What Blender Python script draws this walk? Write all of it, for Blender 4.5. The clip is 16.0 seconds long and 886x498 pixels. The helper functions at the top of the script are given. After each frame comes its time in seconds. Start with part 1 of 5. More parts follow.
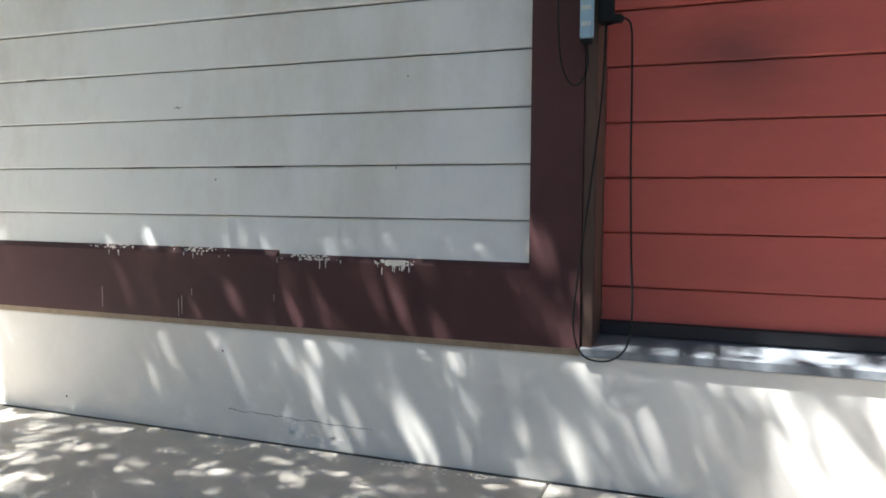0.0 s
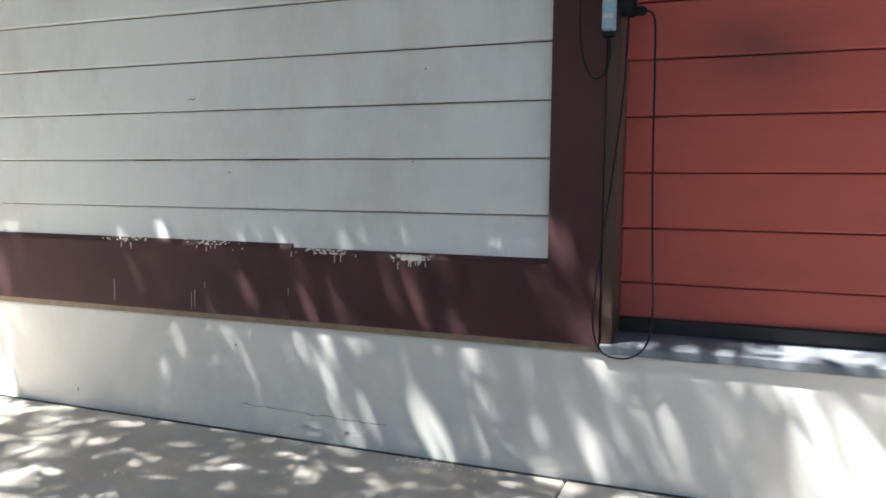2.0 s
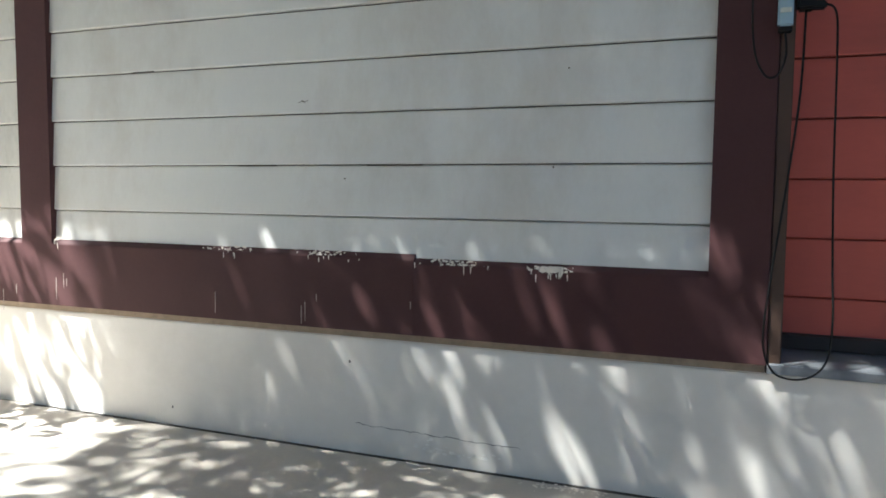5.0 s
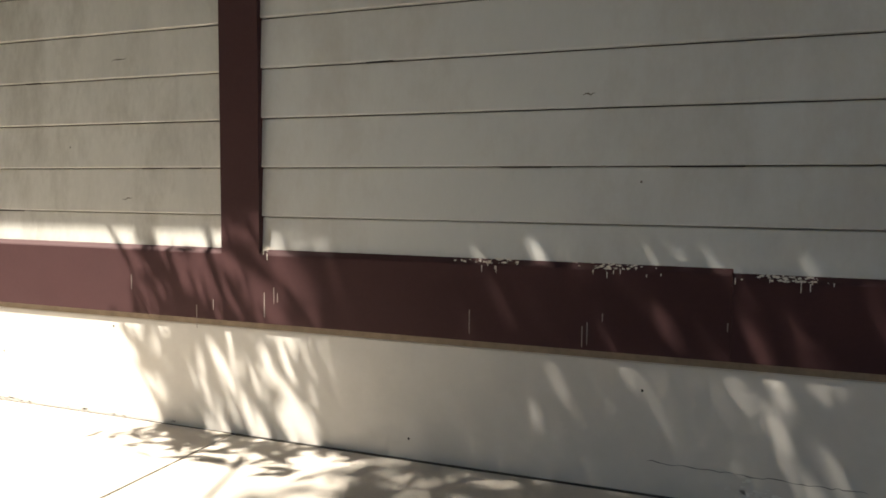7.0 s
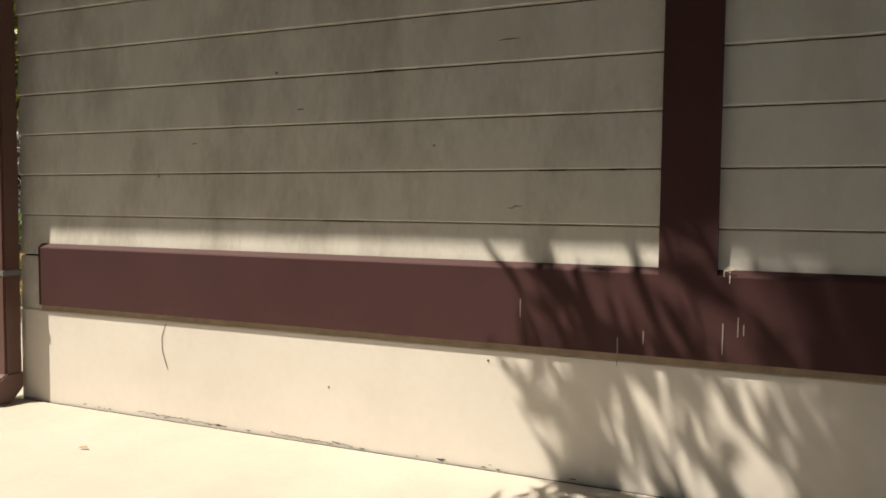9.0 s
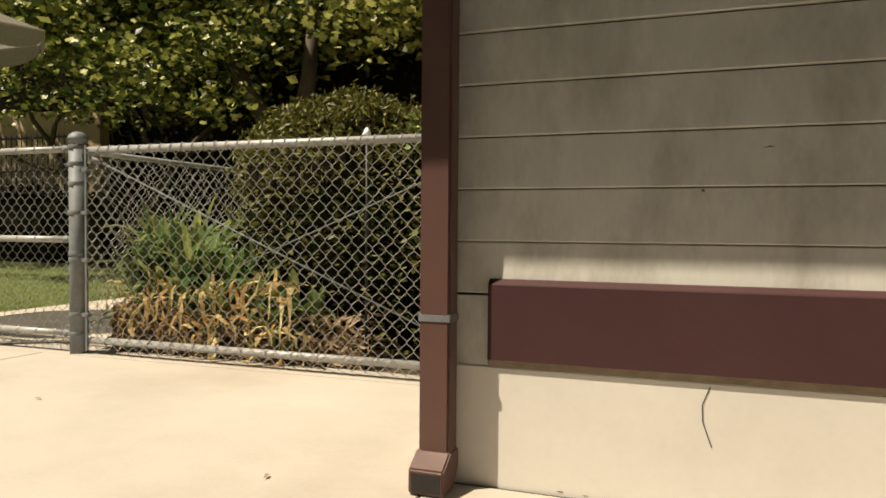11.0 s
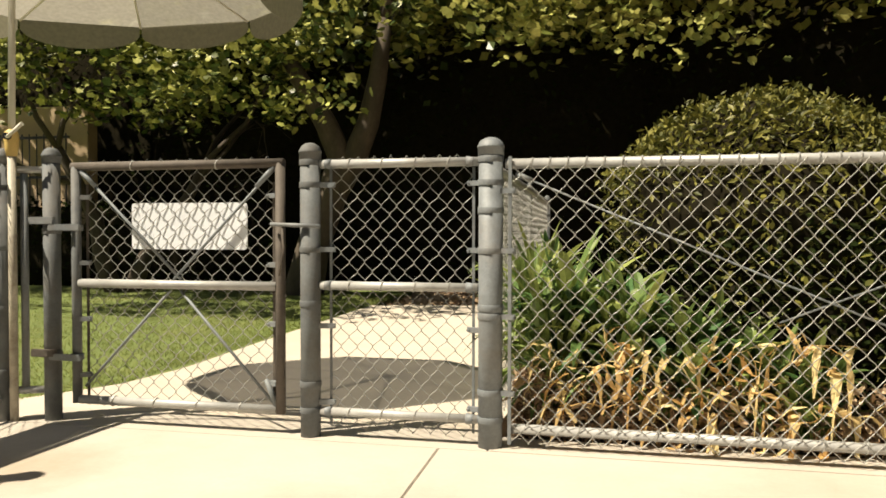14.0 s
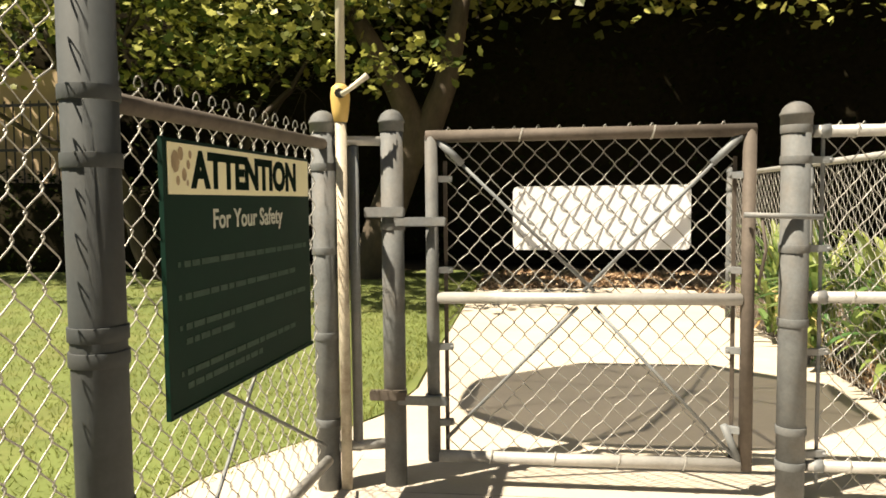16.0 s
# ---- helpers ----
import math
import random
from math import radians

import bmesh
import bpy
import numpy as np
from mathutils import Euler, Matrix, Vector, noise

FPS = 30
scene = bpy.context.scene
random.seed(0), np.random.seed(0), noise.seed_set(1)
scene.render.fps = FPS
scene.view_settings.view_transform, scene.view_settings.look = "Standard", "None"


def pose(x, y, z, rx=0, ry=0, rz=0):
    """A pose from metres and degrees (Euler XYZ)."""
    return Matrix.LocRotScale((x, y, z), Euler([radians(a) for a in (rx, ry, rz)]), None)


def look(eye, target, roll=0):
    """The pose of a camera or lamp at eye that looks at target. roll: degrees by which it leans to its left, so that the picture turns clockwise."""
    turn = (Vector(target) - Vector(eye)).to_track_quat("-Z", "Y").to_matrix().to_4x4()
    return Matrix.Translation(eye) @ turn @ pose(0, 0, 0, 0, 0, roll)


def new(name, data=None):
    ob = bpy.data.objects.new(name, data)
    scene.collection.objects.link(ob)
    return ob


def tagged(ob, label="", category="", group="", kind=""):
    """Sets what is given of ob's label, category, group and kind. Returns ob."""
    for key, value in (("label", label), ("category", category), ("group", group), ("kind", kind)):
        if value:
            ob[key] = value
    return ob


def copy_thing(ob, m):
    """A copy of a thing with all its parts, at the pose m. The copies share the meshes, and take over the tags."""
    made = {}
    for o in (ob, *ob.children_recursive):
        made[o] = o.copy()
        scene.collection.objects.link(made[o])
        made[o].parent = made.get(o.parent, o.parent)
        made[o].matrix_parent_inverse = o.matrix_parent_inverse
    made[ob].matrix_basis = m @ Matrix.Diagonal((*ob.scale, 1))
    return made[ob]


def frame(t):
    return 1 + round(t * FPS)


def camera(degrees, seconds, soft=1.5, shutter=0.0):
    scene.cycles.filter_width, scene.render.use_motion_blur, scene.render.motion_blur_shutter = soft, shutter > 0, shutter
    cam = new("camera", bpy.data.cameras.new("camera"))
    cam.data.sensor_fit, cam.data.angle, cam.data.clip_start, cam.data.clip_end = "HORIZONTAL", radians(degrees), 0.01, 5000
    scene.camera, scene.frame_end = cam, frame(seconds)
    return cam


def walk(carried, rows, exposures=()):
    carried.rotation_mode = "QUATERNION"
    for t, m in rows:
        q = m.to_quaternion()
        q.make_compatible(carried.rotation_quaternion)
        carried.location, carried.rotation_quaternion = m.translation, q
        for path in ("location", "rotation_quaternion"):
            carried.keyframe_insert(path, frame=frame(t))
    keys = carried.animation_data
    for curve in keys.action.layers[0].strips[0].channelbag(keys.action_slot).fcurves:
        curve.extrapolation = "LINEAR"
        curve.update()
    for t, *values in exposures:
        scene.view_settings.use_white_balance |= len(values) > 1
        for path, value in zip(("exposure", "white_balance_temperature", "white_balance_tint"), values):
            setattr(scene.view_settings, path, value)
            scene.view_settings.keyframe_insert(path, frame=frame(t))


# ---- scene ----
cam = camera(62.0, 16.0, soft=1.7)
PATH = [
    (0, (0.988, 0.148, 0.878), (0.292, 2.018, 0.733), 0.3),
    (0.5, (0.98, 0.149, 0.894), (0.28, 2.015, 0.721), 0.2),
    (1, (0.965, 0.153, 0.914), (0.266, 2.016, 0.714), 0.2),
    (1.5, (0.952, 0.15, 0.9), (0.25, 2.014, 0.721), 0.3),
    (2, (0.937, 0.156, 0.884), (0.235, 2.021, 0.718), 0.6),
    (2.5, (0.917, 0.16, 0.897), (0.217, 2.025, 0.718), 0.1),
    (3, (0.889, 0.151, 0.894), (0.192, 2.018, 0.729), 0.3),
    (3.2, (0.879, 0.16, 0.888), (0.178, 2.025, 0.726), 0.4),
    (5.5, (0.282, 0.141, 0.884), (-0.431, 2.003, 0.738), 0.6),
    (6, (0.031, 0.102, 0.873), (-0.653, 1.976, 0.738), 0.8),
    (6.5, (-0.214, 0.114, 0.873), (-0.908, 1.984, 0.738), 0.7),
    (7, (-0.478, 0.116, 0.893), (-1.181, 1.982, 0.741), 0.5),
    (7.5, (-0.799, 0.123, 0.897), (-1.506, 1.988, 0.749), 0.7),
    (8, (-1.139, 0.134, 0.931), (-1.881, 1.982, 0.753), 0.0),
    (8.5, (-1.543, 0.136, 0.949), (-2.281, 1.987, 0.774), -0.1),
    (9, (-1.925, 0.096, 0.854), (-2.694, 1.939, 0.743), 0.6),
    (9.5, (-2.38, 0.097, 0.809), (-3.147, 1.943, 0.744), 0.9),
    (10, (-2.904, 0.052, 0.821), (-3.655, 1.905, 0.769), 0.8),
    (12.3, (-5.553, 0.034, 0.868), (-6.138, 1.945, 0.798), 0.1),
    (12.5, (-5.778, 0.054, 0.869), (-6.343, 1.971, 0.813), 0.1),
    (13, (-6.328, 0.133, 0.906), (-6.834, 2.067, 0.865), 0.2),
    (13.5, (-6.916, 0.215, 0.968), (-7.368, 2.162, 0.921), 0.2),
    (14, (-7.504, 0.326, 1.014), (-7.915, 2.283, 0.97), 0.1),
    (14.5, (-8.065, 0.474, 0.974), (-8.418, 2.441, 0.894), -0.2),
    (15, (-8.641, 0.63, 1.017), (-8.985, 2.6, 0.966), -0.2),
    (15.5, (-9.197, 0.794, 1.0), (-9.495, 2.77, 0.935), -0.5),
    (16, (-9.839, 0.968, 1.112), (-10.088, 2.948, 0.985), -0.6),
]
EXPOSURES = [
    (0.0, 2.95, 5700, 6), (3.0, 2.95, 5700, 6), (5.5, 2.5, 5750, 4), (6.5, 1.9, 6500, 7), (8.0, 1.05, 6700, 9), (9.0, 0.62, 7100, 9),
    (10.0, 0.48, 7500, 9), (12.5, 0.45, 7600, 5), (14.0, 0.85, 7450, 7), (15.5, 0.98, 7550, 8), (16.0, 1.27, 7700, 9),
]
walk(cam, [(t, look(eye, target, roll)) for t, eye, target, roll in PATH], EXPOSURES)

# ---- world and sun ----
SUN_WAY = Vector((0.50, 0.35, -1.0)).normalized()
world = bpy.data.worlds.new("sky")
scene.world = world
world.use_nodes = True
wn = world.node_tree.nodes
wl = world.node_tree.links
sky = wn.new("ShaderNodeTexSky")
sky.sky_type = "NISHITA"
sky.sun_disc = False
sky.sun_elevation = math.asin(-SUN_WAY.z)
sky.sun_rotation = math.atan2(-SUN_WAY.x, -SUN_WAY.y)
wl.new(sky.outputs["Color"], wn["Background"].inputs["Color"])
wn["Background"].inputs["Strength"].default_value = 0.03
sun = new("sun", bpy.data.lights.new("sun", "SUN"))
sun.data.energy = 5.0
sun.data.angle = radians(0.55)
sun.data.color = (1.0, 0.93, 0.83)
sun.rotation_mode = "QUATERNION"
sun.rotation_quaternion = SUN_WAY.to_track_quat("-Z", "Y")


# ---- materials ----
def material(name, color, rough=0.7, metal=0.0, vary=0.12, scale=6.0, bump=0.15, grain=90.0, dirt=None, dirt_amount=0.0,
             stretch=(1, 1, 1), random_value=0.0, coat=0.0, blotch=None, gloss=0.5):
    """A painted or mineral surface: a base colour with blotches at two scales, optional dirt, and fine relief."""
    m = bpy.data.materials.new(name)
    m.use_nodes = True
    n, l = m.node_tree.nodes, m.node_tree.links
    b = n["Principled BSDF"]
    b.inputs["Roughness"].default_value = rough
    b.inputs["Metallic"].default_value = metal
    b.inputs["Coat Weight"].default_value = coat
    b.inputs["Specular IOR Level"].default_value = gloss
    geo = n.new("ShaderNodeNewGeometry")
    mp = n.new("ShaderNodeMapping")
    mp.inputs["Scale"].default_value = stretch
    l.new(geo.outputs["Position"], mp.inputs["Vector"])
    big = n.new("ShaderNodeTexNoise")
    big.inputs["Scale"].default_value = scale
    big.inputs["Detail"].default_value = 5
    big.inputs["Roughness"].default_value = 0.62
    l.new(mp.outputs["Vector"], big.inputs["Vector"])
    fine = n.new("ShaderNodeTexNoise")
    fine.inputs["Scale"].default_value = grain
    fine.inputs["Detail"].default_value = 3
    l.new(mp.outputs["Vector"], fine.inputs["Vector"])
    add = n.new("ShaderNodeMath")
    add.operation = "MULTIPLY_ADD"
    add.inputs[1].default_value = 0.35
    l.new(fine.outputs["Fac"], add.inputs[0])
    l.new(big.outputs["Fac"], add.inputs[2])
    rng = n.new("ShaderNodeMapRange")
    rng.inputs["From Min"].default_value = 0.35
    rng.inputs["From Max"].default_value = 1.0
    rng.inputs["To Min"].default_value = 1.0 - vary
    rng.inputs["To Max"].default_value = 1.0 + vary
    l.new(add.outputs[0], rng.inputs["Value"])
    last = rng.outputs["Result"]
    if random_value:
        info = n.new("ShaderNodeObjectInfo")
        r2 = n.new("ShaderNodeMapRange")
        r2.inputs["To Min"].default_value = 1.0 - random_value
        r2.inputs["To Max"].default_value = 1.0 + random_value
        l.new(info.outputs["Random"], r2.inputs["Value"])
        mul = n.new("ShaderNodeMath")
        mul.operation = "MULTIPLY"
        l.new(last, mul.inputs[0])
        l.new(r2.outputs["Result"], mul.inputs[1])
        last = mul.outputs[0]
    base = n.new("ShaderNodeMix")
    base.data_type = "RGBA"
    base.blend_type = "MULTIPLY"
    base.inputs["Factor"].default_value = 1.0
    base.inputs["A"].default_value = (*color, 1)
    l.new(last, base.inputs["B"])
    out = base.outputs["Result"]
    if dirt:
        d = n.new("ShaderNodeTexNoise")
        d.inputs["Scale"].default_value = scale * 0.45
        d.inputs["Detail"].default_value = 8
        d.inputs["Roughness"].default_value = 0.7
        l.new(mp.outputs["Vector"], d.inputs["Vector"])
        dr = n.new("ShaderNodeMapRange")
        dr.inputs["From Min"].default_value = 0.48
        dr.inputs["From Max"].default_value = 0.72
        dr.inputs["To Max"].default_value = dirt_amount
        l.new(d.outputs["Fac"], dr.inputs["Value"])
        mx = n.new("ShaderNodeMix")
        mx.data_type = "RGBA"
        mx.inputs["B"].default_value = (*dirt, 1)
        l.new(dr.outputs["Result"], mx.inputs["Factor"])
        l.new(out, mx.inputs["A"])
        out = mx.outputs["Result"]
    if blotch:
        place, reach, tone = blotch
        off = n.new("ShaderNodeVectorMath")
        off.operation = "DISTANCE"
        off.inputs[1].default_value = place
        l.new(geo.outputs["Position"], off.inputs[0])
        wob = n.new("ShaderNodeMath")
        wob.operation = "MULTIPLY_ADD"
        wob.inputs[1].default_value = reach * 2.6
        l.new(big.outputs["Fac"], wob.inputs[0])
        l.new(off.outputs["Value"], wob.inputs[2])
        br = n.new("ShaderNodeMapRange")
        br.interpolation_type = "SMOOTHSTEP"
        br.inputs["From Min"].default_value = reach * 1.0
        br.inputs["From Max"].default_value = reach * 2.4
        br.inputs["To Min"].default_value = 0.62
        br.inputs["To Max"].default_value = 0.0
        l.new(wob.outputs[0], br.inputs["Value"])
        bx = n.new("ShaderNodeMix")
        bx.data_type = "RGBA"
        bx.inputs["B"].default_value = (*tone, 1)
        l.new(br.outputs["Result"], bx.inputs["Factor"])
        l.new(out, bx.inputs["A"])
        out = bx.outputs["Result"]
    l.new(out, b.inputs["Base Color"])
    bp = n.new("ShaderNodeBump")
    bp.inputs["Strength"].default_value = bump
    bp.inputs["Distance"].default_value = 0.004
    l.new(add.outputs[0], bp.inputs["Height"])
    l.new(bp.outputs["Normal"], b.inputs["Normal"])
    return m


def leaf_material(name, color, other, rough=0.45, through_light=0.35, gloss=0.3, weave=0.0, skew=1.0):
    """Leaves: colour differs from leaf to leaf, and some light passes through them."""
    m = bpy.data.materials.new(name)
    m.use_nodes = True
    n, l = m.node_tree.nodes, m.node_tree.links
    b = n["Principled BSDF"]
    geo = n.new("ShaderNodeNewGeometry")
    ramp = n.new("ShaderNodeMix")
    ramp.data_type = "RGBA"
    ramp.inputs["A"].default_value = (*color, 1)
    ramp.inputs["B"].default_value = (*other, 1)
    power = n.new("ShaderNodeMath")
    power.operation = "POWER"
    power.inputs[1].default_value = skew
    l.new(geo.outputs["Random Per Island"], power.inputs[0])
    l.new(power.outputs[0], ramp.inputs["Factor"])
    noise_tex = n.new("ShaderNodeTexNoise")
    noise_tex.inputs["Scale"].default_value = 40
    l.new(geo.outputs["Position"], noise_tex.inputs["Vector"])
    rng = n.new("ShaderNodeMapRange")
    rng.inputs["To Min"].default_value = 0.75
    rng.inputs["To Max"].default_value = 1.25
    l.new(noise_tex.outputs["Fac"], rng.inputs["Value"])
    mul = n.new("ShaderNodeMix")
    mul.data_type = "RGBA"
    mul.blend_type = "MULTIPLY"
    mul.inputs["Factor"].default_value = 1
    l.new(ramp.outputs["Result"], mul.inputs["A"])
    l.new(rng.outputs["Result"], mul.inputs["B"])
    l.new(mul.outputs["Result"], b.inputs["Base Color"])
    b.inputs["Roughness"].default_value = rough
    b.inputs["Specular IOR Level"].default_value = gloss
    tr = n.new("ShaderNodeBsdfTranslucent")
    l.new(mul.outputs["Result"], tr.inputs["Color"])
    mix = n.new("ShaderNodeMixShader")
    mix.inputs["Fac"].default_value = through_light
    l.new(b.outputs["BSDF"], mix.inputs[1])
    l.new(tr.outputs["BSDF"], mix.inputs[2])
    out = mix.outputs["Shader"]
    if weave:
        gap = n.new("ShaderNodeBsdfTransparent")
        cloth = n.new("ShaderNodeMixShader")
        cloth.inputs["Fac"].default_value = weave
        l.new(out, cloth.inputs[1])
        l.new(gap.outputs["BSDF"], cloth.inputs[2])
        out = cloth.outputs["Shader"]
    l.new(out, n["Material Output"].inputs["Surface"])
    return m


M_WHITE = material("white_board_paint", (0.66, 0.655, 0.63), 0.6, vary=0.05, scale=3.4, bump=0.10, grain=60, stretch=(1.3, 1, 0.7),
                   dirt=(0.36, 0.30, 0.23), dirt_amount=0.40)
M_GRIMY = material("grimy_board_paint", (0.62, 0.60, 0.555), 0.65, vary=0.12, scale=5.0, bump=0.16, grain=55, stretch=(1.5, 1, 0.65),
                   dirt=(0.20, 0.175, 0.13), dirt_amount=0.52)
M_PLINTH = material("white_masonry_paint", (0.72, 0.68, 0.625), 0.8, vary=0.06, scale=2.5, bump=0.35, grain=35,
                    dirt=(0.48, 0.43, 0.37), dirt_amount=0.25)
M_TRIM = material("maroon_trim_paint", (0.066, 0.029, 0.030), 0.65, gloss=0.2, vary=0.16, scale=3, bump=0.15, grain=70, dirt=(0.085, 0.045, 0.047), dirt_amount=0.3)
M_BROWN = material("brown_trim_paint", (0.068, 0.037, 0.024), 0.6, vary=0.2, scale=5, bump=0.15)
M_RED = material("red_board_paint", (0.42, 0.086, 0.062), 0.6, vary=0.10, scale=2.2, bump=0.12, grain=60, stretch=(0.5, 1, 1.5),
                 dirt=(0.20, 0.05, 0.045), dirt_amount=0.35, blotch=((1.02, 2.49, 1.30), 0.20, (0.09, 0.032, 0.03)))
M_SILL = material("grey_weathered_sill", (0.15, 0.16, 0.175), 0.6, vary=0.3, scale=7, bump=0.3, dirt=(0.05, 0.05, 0.055), dirt_amount=0.7)
M_BLACK = material("black_paint", (0.018, 0.015, 0.016), 0.5, vary=0.25)
M_SPOUT = material("brown_spout_paint", (0.115, 0.058, 0.048), 0.42, vary=0.12, scale=4, bump=0.08)
M_CONCRETE = material("concrete", (0.47, 0.425, 0.37), 0.85, vary=0.13, scale=1.4, bump=0.35, grain=60, dirt=(0.33, 0.27, 0.205), dirt_amount=0.5,
                      blotch=((-10.0, 3.05, 0.0), 0.48, (0.34, 0.26, 0.18)))
M_PATH = material("pale_concrete_path", (0.52, 0.46, 0.385), 0.85, vary=0.10, scale=1.8, bump=0.35, grain=60, dirt=(0.33, 0.28, 0.23), dirt_amount=0.35)
M_STEEL = material("galvanised_steel", (0.182, 0.20, 0.212), 0.62, 0.12, vary=0.35, scale=9, bump=0.12, dirt=(0.22, 0.19, 0.16), dirt_amount=0.5)
M_POST = material("dark_matte_post", (0.058, 0.066, 0.070), 0.7, 0.0, gloss=0.2, vary=0.2, scale=9, bump=0.1, dirt=(0.07, 0.06, 0.05), dirt_amount=0.4)
M_DARKSTEEL = material("dark_weathered_steel", (0.128, 0.138, 0.143), 0.7, 0.05, vary=0.35, scale=9, bump=0.12, dirt=(0.16, 0.13, 0.10), dirt_amount=0.5, gloss=0.3)
# lighter than the post steel: sun on the rails is in the base colour
M_RAIL = material("sunlit_weathered_rail", (0.40, 0.40, 0.39), 0.5, 0.2, vary=0.25, scale=10, bump=0.12, dirt=(0.22, 0.20, 0.17), dirt_amount=0.5)
M_WIRE = material("galvanised_wire", (0.36, 0.355, 0.335), 0.45, 0.35, vary=0.2, scale=20, bump=0.05)
M_RUST = material("rusty_steel", (0.105, 0.088, 0.074), 0.75, 0.2, vary=0.35, scale=14, bump=0.25)
M_SOIL = material("soil_and_litter", (0.075, 0.052, 0.034), 0.95, vary=0.5, scale=9, bump=0.8, grain=40, dirt=(0.17, 0.12, 0.07), dirt_amount=0.7)
M_LAWN = material("lawn_soil", (0.115, 0.150, 0.040), 0.95, vary=0.38, scale=2.2, bump=0.6, grain=50, dirt=(0.19, 0.165, 0.06), dirt_amount=0.5)
M_GRASS = leaf_material("grass_blades", (0.15, 0.20, 0.05), (0.27, 0.29, 0.09), 0.7, 0.5)
M_BARK = material("bark", (0.065, 0.05, 0.037), 0.9, vary=0.4, scale=7, bump=0.8, grain=30, stretch=(1, 1, 0.35))
# lighter and darker patches put sun flecks into the bark colour
M_PATCHBARK = material("sun_patched_bark", (0.090, 0.07, 0.050), 0.9, vary=0.5, scale=5, bump=0.6, grain=26, stretch=(1, 1, 0.5), dirt=(0.05, 0.04, 0.03), dirt_amount=0.9)
# skew turns most leaves dark, putting the crown's shade into leaf colours
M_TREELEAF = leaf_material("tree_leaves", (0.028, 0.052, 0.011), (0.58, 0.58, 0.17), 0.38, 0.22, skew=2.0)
# brighter copy of the tree leaves, sunlight put into its colour
M_SPRAYLEAF = leaf_material("sunlit_spray_leaves", (0.20, 0.24, 0.06), (0.62, 0.60, 0.20), 0.38, 0.3, skew=1.2)
# skew here paints in the dark gaps between bush and shrub leaves
M_HEDGELEAF = leaf_material("clipped_bush_leaves", (0.055, 0.062, 0.012), (0.24, 0.22, 0.05), 0.5, 0.2, skew=1.6)
M_SHRUBLEAF = leaf_material("shrub_leaves", (0.10, 0.16, 0.04), (0.46, 0.53, 0.20), 0.3, 0.30, 0.5, skew=1.4)
M_STRAP = leaf_material("strap_leaves", (0.055, 0.15, 0.050), (0.42, 0.46, 0.14), 0.35, 0.35, skew=1.25)
M_DRY = leaf_material("withered_leaves", (0.48, 0.28, 0.10), (0.86, 0.72, 0.38), 0.75, 0.25)
M_LITTER = leaf_material("dry_litter", (0.24, 0.15, 0.09), (0.62, 0.46, 0.31), 0.8, 0.1)
M_CANVAS = leaf_material("weathered_canvas", (0.29, 0.275, 0.24), (0.35, 0.33, 0.285), 0.85, 0.55, weave=0.14)
M_VALANCE = leaf_material("grimy_canvas", (0.21, 0.195, 0.145), (0.29, 0.27, 0.21), 0.9, 0.55)
# near-black on purpose: the shade under the trees is in this leaf colour
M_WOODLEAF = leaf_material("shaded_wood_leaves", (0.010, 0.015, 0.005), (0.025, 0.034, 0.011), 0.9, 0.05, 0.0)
M_PVC = material("pale_pole_paint", (0.56, 0.53, 0.44), 0.5, vary=0.10, scale=8, bump=0.05)
M_PVCWORN = material("stained_pole_paint", (0.46, 0.42, 0.34), 0.6, vary=0.35, scale=14, bump=0.1, dirt=(0.16, 0.11, 0.07), dirt_amount=0.75)
M_YELLOW = material("yellow_plastic", (0.60, 0.42, 0.14), 0.5, vary=0.15, scale=20, bump=0.05)
M_GREEN = material("dark_green_sign_paint", (0.0012, 0.020, 0.013), 0.6, gloss=0.15, vary=0.15, scale=6, bump=0.03)
M_CREAM = material("cream_sign_paint", (0.80, 0.77, 0.53), 0.45, vary=0.06, scale=6, bump=0.03)
M_SIGNBACK = material("white_sign_panel", (0.80, 0.83, 0.88), 0.45, vary=0.04, scale=4, bump=0.03, dirt=(0.6, 0.58, 0.52), dirt_amount=0.2)
M_INK = material("dark_sign_ink", (0.004, 0.012, 0.008), 0.85, vary=0.2, scale=30, bump=0.0, gloss=0.04)
M_EMBLEM = material("faded_emblem_ink", (0.34, 0.26, 0.16), 0.7, vary=0.3, scale=40, bump=0.0)
M_LETTER = material("faded_white_lettering", (0.50, 0.52, 0.46), 0.5, vary=0.15, scale=30, bump=0.0)
M_DIM = material("dim_lettering", (0.042, 0.075, 0.060), 0.6, gloss=0.15, vary=0.3, scale=30, bump=0.0)
M_BLUE = material("pale_blue_plastic", (0.30, 0.42, 0.50), 0.4, vary=0.1, scale=12, bump=0.03)
M_RUBBER = material("black_rubber", (0.008, 0.008, 0.008), 0.6, vary=0.2, bump=0.03, gloss=0.2)
M_TAN = material("tan_stucco", (0.42, 0.31, 0.20), 0.9, vary=0.10, scale=3, bump=0.3, grain=50)
M_BEIGE = material("beige_board_paint", (0.60, 0.52, 0.40), 0.6, vary=0.06, scale=2, bump=0.1, dirt=(0.40, 0.33, 0.24), dirt_amount=0.25)
M_ROOF = material("roof_shingle", (0.10, 0.085, 0.075), 0.9, vary=0.3, scale=12, bump=0.5)
M_CHIP = material("chipped_plinth_paint", (0.82, 0.79, 0.74), 0.85, vary=0.2, scale=40, bump=0.1)
M_RUNS = material("thin_paint_runs", (0.30, 0.24, 0.22), 0.7, vary=0.3, scale=40, bump=0.05)
M_FLAKE = material("flaked_paint", (0.72, 0.66, 0.58), 0.8, vary=0.2, scale=40, bump=0.1)
